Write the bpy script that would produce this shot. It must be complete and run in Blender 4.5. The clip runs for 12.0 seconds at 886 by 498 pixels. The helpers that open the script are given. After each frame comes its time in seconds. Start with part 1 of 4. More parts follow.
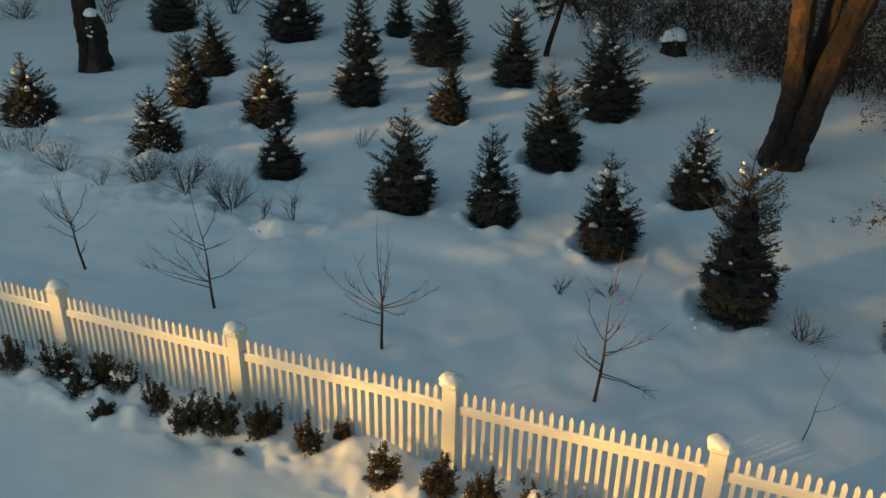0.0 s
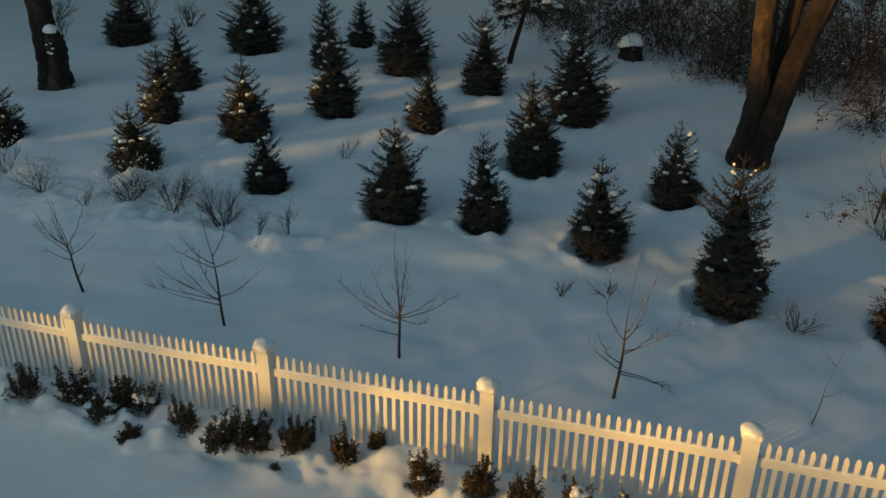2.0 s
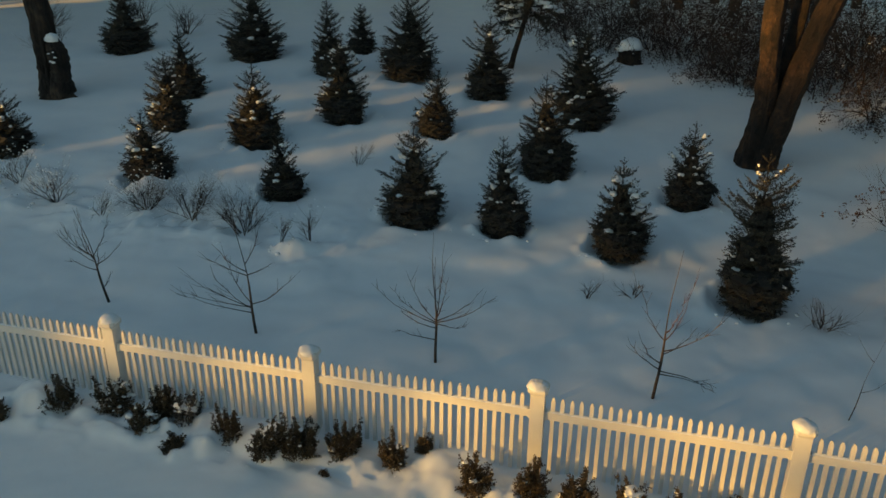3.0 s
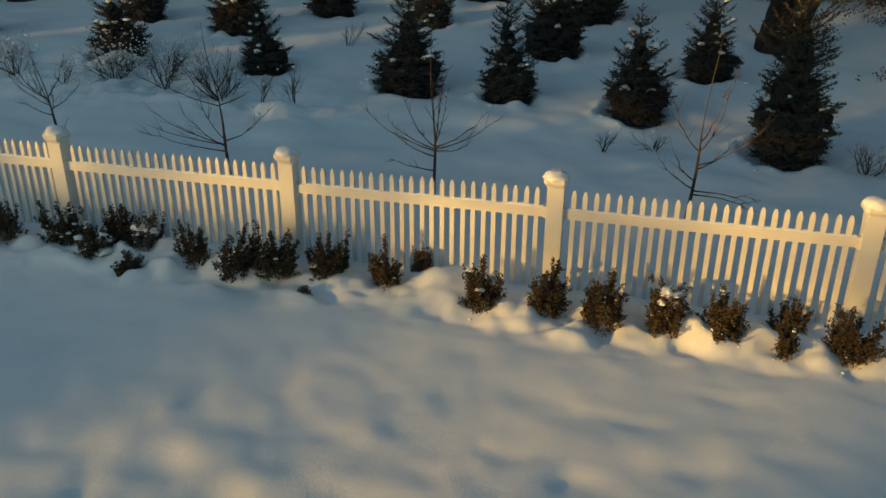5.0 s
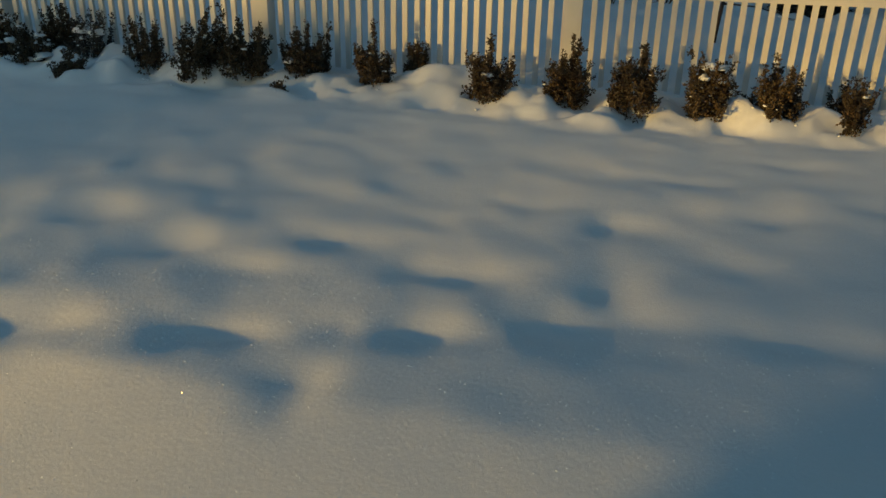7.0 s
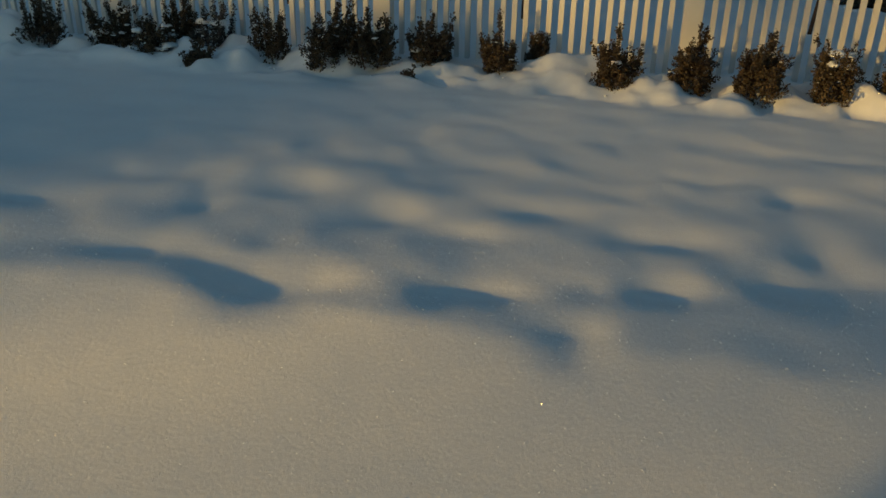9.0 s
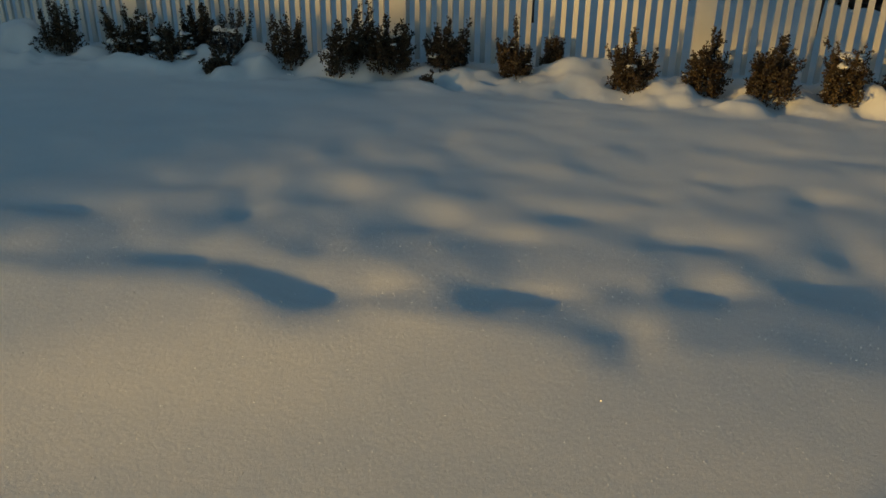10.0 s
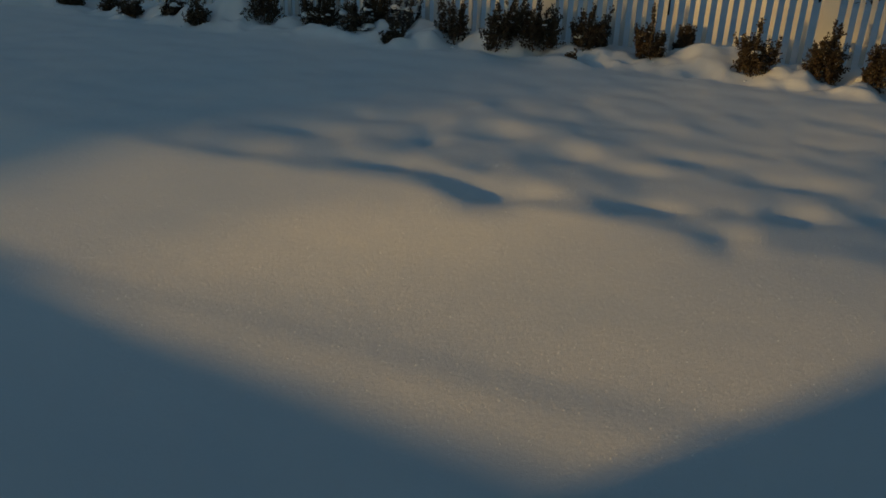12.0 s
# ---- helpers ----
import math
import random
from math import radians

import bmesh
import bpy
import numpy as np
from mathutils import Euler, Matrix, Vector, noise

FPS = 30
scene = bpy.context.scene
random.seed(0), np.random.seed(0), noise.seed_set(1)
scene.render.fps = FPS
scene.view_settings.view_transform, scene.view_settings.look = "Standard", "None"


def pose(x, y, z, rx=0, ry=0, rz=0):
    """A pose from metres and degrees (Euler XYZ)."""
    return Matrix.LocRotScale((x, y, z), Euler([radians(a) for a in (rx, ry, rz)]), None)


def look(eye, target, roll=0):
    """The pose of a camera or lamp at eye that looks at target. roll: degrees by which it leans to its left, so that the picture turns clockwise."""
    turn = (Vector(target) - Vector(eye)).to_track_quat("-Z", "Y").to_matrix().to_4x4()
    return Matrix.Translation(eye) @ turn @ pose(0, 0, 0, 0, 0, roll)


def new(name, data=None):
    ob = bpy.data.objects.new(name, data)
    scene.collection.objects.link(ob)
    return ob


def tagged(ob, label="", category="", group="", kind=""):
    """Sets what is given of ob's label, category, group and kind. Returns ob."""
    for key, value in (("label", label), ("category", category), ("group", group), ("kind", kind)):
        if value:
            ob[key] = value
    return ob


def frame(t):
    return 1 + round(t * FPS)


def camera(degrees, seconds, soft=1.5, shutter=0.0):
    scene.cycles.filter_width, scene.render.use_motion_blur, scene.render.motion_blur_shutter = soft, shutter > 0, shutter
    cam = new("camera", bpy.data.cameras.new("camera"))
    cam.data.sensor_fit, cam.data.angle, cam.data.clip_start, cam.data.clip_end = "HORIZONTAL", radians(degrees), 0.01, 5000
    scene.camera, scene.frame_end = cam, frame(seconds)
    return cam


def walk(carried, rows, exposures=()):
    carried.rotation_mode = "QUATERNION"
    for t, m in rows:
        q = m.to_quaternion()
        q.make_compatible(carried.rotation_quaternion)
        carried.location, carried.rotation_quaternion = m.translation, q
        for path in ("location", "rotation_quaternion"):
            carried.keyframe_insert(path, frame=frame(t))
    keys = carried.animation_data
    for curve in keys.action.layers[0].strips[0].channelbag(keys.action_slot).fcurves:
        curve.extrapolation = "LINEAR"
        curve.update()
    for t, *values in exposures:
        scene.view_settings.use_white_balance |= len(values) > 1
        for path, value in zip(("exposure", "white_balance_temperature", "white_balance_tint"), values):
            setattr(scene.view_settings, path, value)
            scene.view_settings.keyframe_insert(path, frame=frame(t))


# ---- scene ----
cam = camera(58.5, 12.0, soft=1.5)
PATH = [
    (0, (2.213, -5.957, 5.281), (1.548, -4.253, 4.472), 1.0),
    (0.5, (2.24, -6.016, 5.29), (1.578, -4.308, 4.487), 0.9),
    (0.7, (2.172, -6.086, 5.302), (1.520, -4.374, 4.500), 1.1),
    (0.8, (2.179, -6.110, 5.303), (1.524, -4.397, 4.505), 0.9),
    (0.9, (2.176, -6.126, 5.312), (1.549, -4.403, 4.513), 0.6),
    (1, (2.089, -6.178, 5.308), (1.525, -4.432, 4.512), 0.5),
    (1.5, (1.927, -6.222, 5.375), (1.4, -4.466, 4.575), 0.7),
    (1.7, (1.817, -6.264, 5.376), (1.292, -4.507, 4.576), 0.8),
    (1.8, (1.698, -6.314, 5.388), (1.176, -4.556, 4.590), 0.8),
    (2, (1.424, -6.428, 5.398), (0.902, -4.668, 4.603), 0.7),
    (2.2, (1.154, -6.533, 5.443), (0.648, -4.770, 4.647), 0.5),
    (2.5, (0.872, -6.617, 5.479), (0.399, -4.845, 4.682), 0.4),
    (2.7, (0.82, -6.644, 5.475), (0.346, -4.87, 4.683), 0.4),
    (4.3, (0.702, -6.667, 4.194), (0.239, -4.872, 3.442), 0.6),
    (4.5, (0.695, -6.513, 3.953), (0.234, -4.733, 3.167), 0.3),
    (5, (0.666, -6.323, 3.163), (0.203, -4.544, 2.374), 0.4),
    (5.5, (0.585, -6.207, 2.473), (0.134, -4.424, 1.686), 0.6),
    (6, (0.481, -6.108, 1.915), (0.055, -4.32, 1.125), 0.8),
    (6.5, (0.44, -6.016, 1.509), (0.026, -4.234, 0.702), 0.9),
    (8.3, (0.133, -6.230, 1.289), (-0.247, -4.436, 0.490), 1.2),
    (8.5, (0.003, -6.289, 1.288), (-0.381, -4.497, 0.488), 1.3),
    (8.8, (-0.288, -6.399, 1.285), (-0.675, -4.607, 0.485), 1.2),
    (9, (-0.49, -6.473, 1.29), (-0.881, -4.682, 0.491), 1.1),
    (9.5, (-0.673, -6.588, 1.318), (-1.051, -4.794, 0.518), 0.8),
    (10, (-0.713, -6.617, 1.348), (-1.075, -4.82, 0.548), 0.7),
    (10.5, (-0.736, -6.716, 1.385), (-1.096, -4.916, 0.59), 0.8),
    (10.8, (-0.689, -7.053, 1.388), (-1.050, -5.254, 0.591), 0.7),
    (11, (-0.618, -7.358, 1.385), (-0.984, -5.564, 0.58), 0.6),
    (11.5, (-0.556, -7.793, 1.399), (-0.92, -6.001, 0.588), 0.7),
    (11.6, (-0.57, -7.803, 1.379), (-0.926, -6.007, 0.573), 0.9),
    (11.7, (-0.569, -7.798, 1.361), (-0.949, -6.006, 0.558), 0.8),
    (11.8, (-0.582, -7.828, 1.367), (-1.029, -6.052, 0.564), 1.0),
    (11.9, (-0.591, -7.808, 1.347), (-1.136, -6.059, 0.546), 1.5),
    (12, (-0.621, -7.765, 1.325), (-1.249, -6.043, 0.523), 1.9),
]
# exposure and white balance: seconds, stops, kelvin, tint
EXPOSURE = [
    (0.0, 1.08, 7950, -5), (0.5, 0.8, 7800, -5), (1.0, 0.66, 7850, -5), (1.5, 0.79, 7750, -5), (2.0, 0.71, 7750, -5), (2.5, 0.71, 7900, -4),
    (4.5, 0.59, 7600, -5), (5.0, 0.61, 7350, -7), (5.5, 0.55, 7100, -9), (6.0, 0.33, 6650, -11), (6.5, 0.22, 6450, -12), (8.5, 0.03, 6350, -11),
    (9.5, -0.05, 6350, -10), (10.5, -0.18, 6350, -9), (11.0, -0.22, 6000, -10), (11.5, -0.4, 6250, -8), (12.0, -0.44, 6350, -6)]
walk(cam, [(t, look(eye, target, roll)) for t, eye, target, roll in PATH], EXPOSURE)

# ---- light ----
SUN_AZ, SUN_EL = 45.0, 5.5      # the light travels towards +x +y, low over the snow
world = bpy.data.worlds.new("world")
scene.world = world
world.use_nodes = True
sky = world.node_tree.nodes.new("ShaderNodeTexSky")
sky.sky_type, sky.sun_disc = "NISHITA", False
sky.sun_elevation, sky.sun_rotation = radians(SUN_EL), radians(225.0)
sky.air_density, sky.dust_density, sky.ozone_density = 1.0, 0.6, 2.2
world.node_tree.links.new(sky.outputs[0], world.node_tree.nodes["Background"].inputs[0])
world.node_tree.nodes["Background"].inputs[1].default_value = 0.15
sun = new("sun", bpy.data.lights.new("sun", "SUN"))
sun.data.energy, sun.data.angle, sun.data.color = 4.9, radians(1.8), (1.0, 0.54, 0.15)
_s = Vector((math.cos(radians(SUN_EL)) * math.cos(radians(SUN_AZ)), math.cos(radians(SUN_EL)) * math.sin(radians(SUN_AZ)), -math.sin(radians(SUN_EL))))
sun.matrix_world = look((-20, -25, 12), Vector((-20, -25, 12)) + _s)


# ---- materials ----
def mat(name, color, rough=0.6, metal=0.0):
    m = bpy.data.materials.new(name)
    m.use_nodes = True
    b = m.node_tree.nodes["Principled BSDF"]
    b.inputs["Base Color"].default_value = (*color, 1)
    b.inputs["Roughness"].default_value = rough
    b.inputs["Metallic"].default_value = metal
    return m, m.node_tree, b


def noise_node(nt, scale, detail=4.0, coords="Object", rough=0.6):
    tc = nt.nodes.new("ShaderNodeTexCoord")
    n = nt.nodes.new("ShaderNodeTexNoise")
    n.inputs["Scale"].default_value, n.inputs["Detail"].default_value, n.inputs["Roughness"].default_value = scale, detail, rough
    nt.links.new(tc.outputs[coords], n.inputs["Vector"])
    return n


def ramp(nt, source, stops):
    r = nt.nodes.new("ShaderNodeValToRGB")
    e = r.color_ramp.elements
    while len(e) < len(stops):
        e.new(0.5)
    for el, (p, c) in zip(e, stops):
        el.position, el.color = p, (*c, 1)
    nt.links.new(source, r.inputs[0])
    return r


def bump(nt, b, source, strength, distance):
    n = nt.nodes.new("ShaderNodeBump")
    n.inputs["Strength"].default_value, n.inputs["Distance"].default_value = strength, distance
    nt.links.new(source, n.inputs["Height"])
    nt.links.new(n.outputs[0], b.inputs["Normal"])
    return n


def mixed(nt, a, c, mode="MULTIPLY", fac=1.0):
    x = nt.nodes.new("ShaderNodeMix")
    x.data_type, x.blend_type = "RGBA", mode
    x.inputs[0].default_value = fac
    nt.links.new(a, x.inputs[6])
    nt.links.new(c, x.inputs[7])
    return x.outputs[2]


def snow_material(name, grain, depth):
    m, nt, b = mat(name, (0.86, 0.88, 0.91), 0.55)
    n1, n2 = noise_node(nt, 1.3, 5), noise_node(nt, grain, 6, rough=0.75)
    c = ramp(nt, n1.outputs[0], [(0.3, (0.82, 0.85, 0.89)), (0.7, (0.88, 0.89, 0.91))])
    nt.links.new(c.outputs[0], b.inputs["Base Color"])
    nt.links.new(ramp(nt, n2.outputs[0], [(0.3, (0.35,) * 3), (0.7, (0.75,) * 3)]).outputs[0], b.inputs["Roughness"])
    fine = bump(nt, b, n2.outputs[0], 0.38, depth)
    n3 = noise_node(nt, 7.0, 4)
    mid = nt.nodes.new("ShaderNodeBump")
    mid.inputs["Strength"].default_value, mid.inputs["Distance"].default_value = 0.07, 0.03
    nt.links.new(n3.outputs[0], mid.inputs["Height"])
    nt.links.new(mid.outputs[0], fine.inputs["Normal"])
    return m


SNOW = snow_material("snow", 60.0, 0.004)
SNOW_CLUMP = snow_material("snow_clump", 45.0, 0.008)


def vinyl_material():
    m, nt, b = mat("white_vinyl", (0.8, 0.79, 0.76), 0.38)
    n1, n2 = noise_node(nt, 3.0, 5), noise_node(nt, 40.0, 4)
    c = ramp(nt, n1.outputs[0], [(0.3, (0.69, 0.68, 0.65)), (0.65, (0.76, 0.75, 0.72))])
    nt.links.new(c.outputs[0], b.inputs["Base Color"])
    nt.links.new(ramp(nt, n2.outputs[0], [(0.2, (0.3,) * 3), (0.8, (0.5,) * 3)]).outputs[0], b.inputs["Roughness"])
    bump(nt, b, n2.outputs[0], 0.12, 0.002)
    return m


VINYL = vinyl_material()


def island_material(name, stops, rough, scale=6.0):
    """Leaves, needles and twigs: each piece takes its own tone, with patches of tone over the whole plant."""
    m, nt, b = mat(name, stops[0][1], rough)
    geo = nt.nodes.new("ShaderNodeNewGeometry")
    c = ramp(nt, geo.outputs["Random Per Island"], stops)
    n = noise_node(nt, scale, 3)
    v = ramp(nt, n.outputs[0], [(0.3, (0.6,) * 3), (0.7, (1.0,) * 3)])
    nt.links.new(mixed(nt, c.outputs[0], v.outputs[0]), b.inputs["Base Color"])
    return m


NEEDLE = island_material("spruce_needles", [(0.0, (0.02, 0.019, 0.014)), (0.5, (0.036, 0.033, 0.022)), (0.85, (0.06, 0.052, 0.033)), (1.0, (0.11, 0.08, 0.048))], 0.55)
# near-black tone that stands in for shade deep in the spruces
NEEDLE_SHADED = island_material("shaded_inner_needles", [(0.0, (0.013, 0.012, 0.011)), (0.7, (0.02, 0.018, 0.017)), (1.0, (0.03, 0.026, 0.022))], 0.8)
NEEDLE_BROWN = island_material("rusty_needles", [(0.0, (0.016, 0.015, 0.009)), (0.5, (0.03, 0.026, 0.015)), (0.85, (0.055, 0.043, 0.023)), (1.0, (0.09, 0.06, 0.032))], 0.6)
BOX_LEAF = island_material("boxwood_leaves", [(0.0, (0.046, 0.036, 0.02)), (0.8, (0.088, 0.06, 0.029)), (1.0, (0.165, 0.1, 0.042))], 0.65, 9.0)
DRY_LEAF = island_material("dry_leaves", [(0.0, (0.028, 0.017, 0.014)), (0.7, (0.055, 0.033, 0.026)), (1.0, (0.1, 0.06, 0.042))], 0.8)

WITHERED_LEAF = island_material("withered_leaves", [(0.0, (0.06, 0.052, 0.045)), (0.7, (0.11, 0.095, 0.08)), (1.0, (0.17, 0.14, 0.11))], 0.75, 9.0)
RUSTY_LEAF = island_material("rusty_leaves", [(0.0, (0.06, 0.03, 0.015)), (0.6, (0.13, 0.06, 0.028)), (1.0, (0.22, 0.11, 0.05))], 0.7)


def bark_material(name, dark, light, scale, stretch, depth):
    m, nt, b = mat(name, dark, 0.85)
    tc = nt.nodes.new("ShaderNodeTexCoord")
    mp = nt.nodes.new("ShaderNodeMapping")
    mp.inputs["Scale"].default_value = (scale, scale, scale / stretch)
    nt.links.new(tc.outputs["Object"], mp.inputs[0])
    n = nt.nodes.new("ShaderNodeTexNoise")
    n.inputs["Scale"].default_value, n.inputs["Detail"].default_value, n.inputs["Roughness"].default_value = 1.0, 7, 0.7
    nt.links.new(mp.outputs[0], n.inputs[0])
    big = noise_node(nt, 1.6, 4)
    c = ramp(nt, n.outputs[0], [(0.32, dark), (0.68, light)])
    # broad random dark patches, echoing the patchy sunlight on the trunk
    v = ramp(nt, big.outputs[0], [(0.38, (0.36, 0.33, 0.32)), (0.6, (1.0, 1.0, 1.0))])
    bare = noise_node(nt, 2.7, 5)
    w = ramp(nt, bare.outputs[0], [(0.5, (0.8, 0.8, 0.8)), (0.6, (1.9, 1.75, 1.5))])
    nt.links.new(mixed(nt, mixed(nt, c.outputs[0], v.outputs[0]), w.outputs[0]), b.inputs["Base Color"])
    bump(nt, b, n.outputs[0], 1.0, depth)
    return m


BARK = bark_material("rough_bark", (0.006, 0.0042, 0.003), (0.062, 0.033, 0.02), 17.0, 1.35, 0.07)
BARK_DARK = bark_material("dark_bark", (0.01, 0.008, 0.007), (0.05, 0.037, 0.029), 16.0, 5.0, 0.1)
HOLLOW_DARK = bark_material("hollow_dark", (0.002, 0.002, 0.002), (0.012, 0.009, 0.007), 20.0, 2.0, 0.03)
TWIG = bark_material("grey_twig", (0.042, 0.031, 0.025), (0.13, 0.095, 0.076), 30.0, 3.0, 0.004)
TWIG_DARK = bark_material("dark_twig", (0.028, 0.017, 0.013), (0.09, 0.055, 0.042), 30.0, 3.0, 0.004)
TWIG_RED = bark_material("reddish_twig", (0.075, 0.035, 0.028), (0.16, 0.08, 0.06), 30.0, 3.0, 0.004)
SIDING, _nt, _b = mat("pale_siding", (0.55, 0.54, 0.5), 0.7)
nn = noise_node(_nt, 4.0)
_nt.links.new(ramp(_nt, nn.outputs[0], [(0.3, (0.5, 0.49, 0.45)), (0.7, (0.58, 0.57, 0.53))]).outputs[0], _b.inputs["Base Color"])


# ---- building blocks ----
def ico(sub):
    bm = bmesh.new()
    bmesh.ops.create_icosphere(bm, subdivisions=sub, radius=1.0)
    v = np.array([q.co[:] for q in bm.verts])
    f = [[q.index for q in p.verts] for p in bm.faces]
    bm.free()
    return v, f


ICO = {1: ico(1), 2: ico(2), 3: ico(3)}


class Geo:
    """Collects points and faces for one mesh."""

    def __init__(self):
        self.v, self.f, self.n = [], [], 0

    def add(self, v, f):
        v = np.asarray(v, float)
        self.v.append(v)
        self.f.extend([[i + self.n for i in q] for q in f])
        self.n += len(v)

    def tube(self, pts, radii, sides=5):
        pts = np.asarray(pts, float)
        d = np.gradient(pts, axis=0)
        d /= np.linalg.norm(d, axis=1)[:, None] + 1e-9
        ref = np.array([0.0, 0, 1]) if abs(d[0][2]) < 0.8 else np.array([1.0, 0, 0])
        a = np.cross(d, ref)
        a /= np.linalg.norm(a, axis=1)[:, None] + 1e-9
        b = np.cross(d, a)
        k = np.arange(sides) * 2 * math.pi / sides
        ring = a[:, None, :] * np.cos(k)[None, :, None] + b[:, None, :] * np.sin(k)[None, :, None]
        v = (pts[:, None, :] + ring * np.asarray(radii)[:, None, None]).reshape(-1, 3)
        n, f = len(pts), []
        for i in range(n - 1):
            for j in range(sides):
                f.append([i * sides + j, i * sides + (j + 1) % sides, (i + 1) * sides + (j + 1) % sides, (i + 1) * sides + j])
        f.append([(n - 1) * sides + j for j in range(sides)])
        f.append([sides - 1 - j for j in range(sides)])
        self.add(v, f)

    def blob(self, c, r, sub=2, rough=0.25, flat=0.0):
        """A lumpy, slightly flattened clump."""
        v, f = ICO[sub]
        o = np.random.uniform(-50, 50, 3)
        k = np.array([1 + rough * noise.noise(Vector(p * 1.7 + o)) + 0.5 * rough * noise.noise(Vector(p * 4 + o)) for p in v])
        w = v * k[:, None]
        if flat:
            w[:, 2] = np.maximum(w[:, 2], -flat)
        self.add(w * np.asarray(r) + np.asarray(c), f)

    def box(self, x0, x1, y0, y1, z0, z1):
        v = [(x, y, z) for z in (z0, z1) for y in (y0, y1) for x in (x0, x1)]
        self.add(v, [[0, 2, 3, 1], [4, 5, 7, 6], [0, 1, 5, 4], [2, 6, 7, 3], [0, 4, 6, 2], [1, 3, 7, 5]])

    def mesh(self, name, material, smooth=True):
        me = bpy.data.meshes.new(name)
        me.from_pydata(np.concatenate(self.v).tolist(), [], self.f)
        me.materials.append(material)
        if smooth:
            me.polygons.foreach_set("use_smooth", [True] * len(me.polygons))
        me.update()
        return me


def part(name, geo, material, parent, label="", smooth=True, kind=""):
    ob = new(name, geo.mesh(name, material, smooth))
    ob.parent = parent
    return tagged(ob, label, kind=kind)


def thing(name, place, label, category, group="", turn=0.0):
    ob = new(name)
    ob.empty_display_size = 0.1
    ob.matrix_world = pose(*place, 0, 0, turn)
    return tagged(ob, label, category, group)


def unit(v):
    return v / (np.linalg.norm(v, axis=-1, keepdims=True) + 1e-9)


# ---- the lie of the land ----
RAND = np.random.RandomState(7).rand(64, 64)


def value_noise(x, y):
    xi, yi = np.floor(x).astype(int), np.floor(y).astype(int)
    fx, fy = x - xi, y - yi
    fx, fy = fx * fx * fx * (fx * (fx * 6 - 15) + 10), fy * fy * fy * (fy * (fy * 6 - 15) + 10)
    r = lambda i, j: RAND[i % 64, j % 64]
    return (r(xi, yi) * (1 - fx) + r(xi + 1, yi) * fx) * (1 - fy) + (r(xi, yi + 1) * (1 - fx) + r(xi + 1, yi + 1) * fx) * fy - 0.5


# young spruces, front rows and back rows: x, y, radius, height, fullness, share of snow, rusty
FRONT_SPRUCES = [
    (-11.67, 5.94, 0.6, 1.37, 0.7, 0.9, 1), (-8.14, 5.51, 0.51, 1.22, 0.8, 0.7, 1), (-9.21, 7.99, 0.49, 1.58, 0.9, 0.8, 0), (-7.03, 7.78, 0.6, 1.69, 0.7, 0.7, 1),
    (-5.49, 5.65, 0.42, 1.19, 0.7, 0.7, 1), (-1.1, 7.95, 0.62, 1.82, 0.95, 0.5, 0), (-2.94, 5.52, 0.57, 1.62, 0.9, 0.6, 0), (-1.45, 5.56, 0.46, 1.56, 0.8, 0.7, 0),
    (0.48, 5.3, 0.52, 1.5, 0.9, 0.9, 0), (1.53, 7.39, 0.48, 1.46, 0.8, 0.5, 0), (2.42, 4.27, 0.55, 2.14, 1.1, 0.4, 0), (4.96, 3.94, 0.72, 1.25, 1.0, 1.0, 1)]
BACK_SPRUCES = [
    (-10.12, 10.07, 0.52, 1.6, 0.6, 0.4, 1), (-14.25, 13.77, 0.77, 1.9, 1.0, 0.2, 0), (-10.17, 13.88, 0.87, 2.1, 1.0, 1.3, 0), (-5.81, 9.53, 0.6, 1.8, 1.0, 1.0, 0),
    (-7.56, 12.94, 0.5, 1.95, 0.9, 0.8, 0), (-7.58, 15.41, 0.45, 1.3, 0.9, 1.2, 0), (-5.5, 13.35, 0.84, 2.15, 1.0, 0.5, 0), (-3.65, 9.37, 0.49, 1.32, 0.6, 0.5, 1),
    (-3.18, 12.35, 0.61, 1.9, 1.0, 0.9, 0), (-0.77, 11.29, 0.8, 2.24, 1.0, 0.7, 1)]
SPRUCES = FRONT_SPRUCES + BACK_SPRUCES
# small evergreen shrubs along the fence, the shaded and the sunlit end: x, y, radius, height, lean in x, habit
WEST_SHRUBS = [
    (-7.87, -0.5, 0.17, 0.27, 0.0, "tufted"), (-7.29, -0.5, 0.13, 0.25, 0.0, "tufted"), (-6.94, -0.58, 0.14, 0.28, 0.0, "block"), (-6.43, -0.55, 0.13, 0.27, 0.0, "frosted"), (-5.98, -0.72, 0.11, 0.36, 0.0, "spire"),
    (-5.42, -0.38, 0.2, 0.44, 0.02, "airy"), (-4.80, -0.24, 0.21, 0.44, -0.03, "frosted"), (-4.28, -0.46, 0.17, 0.36, 0.02, "frosted"), (-4.16, -0.24, 0.16, 0.48, 0.02, "tufted"), (-3.88, -0.26, 0.17, 0.42, 0.06, "dry"),
    (-3.80, -0.66, 0.12, 0.25, 0.02, "block"), (-3.30, -0.36, 0.16, 0.42, 0.0, "airy"), (-2.80, -0.56, 0.15, 0.52, 0.2, "block"), (-2.45, -0.42, 0.23, 0.42, 0.0, "tufted"), (-1.98, -0.30, 0.19, 0.42, 0.0, "tufted"),
    (-1.42, -0.30, 0.15, 0.50, -0.03, "spire"), (-1.14, -0.12, 0.09, 0.24, 0.0, "airy"), (-2.06, -0.64, 0.05, 0.08, 0.0, "buried")]
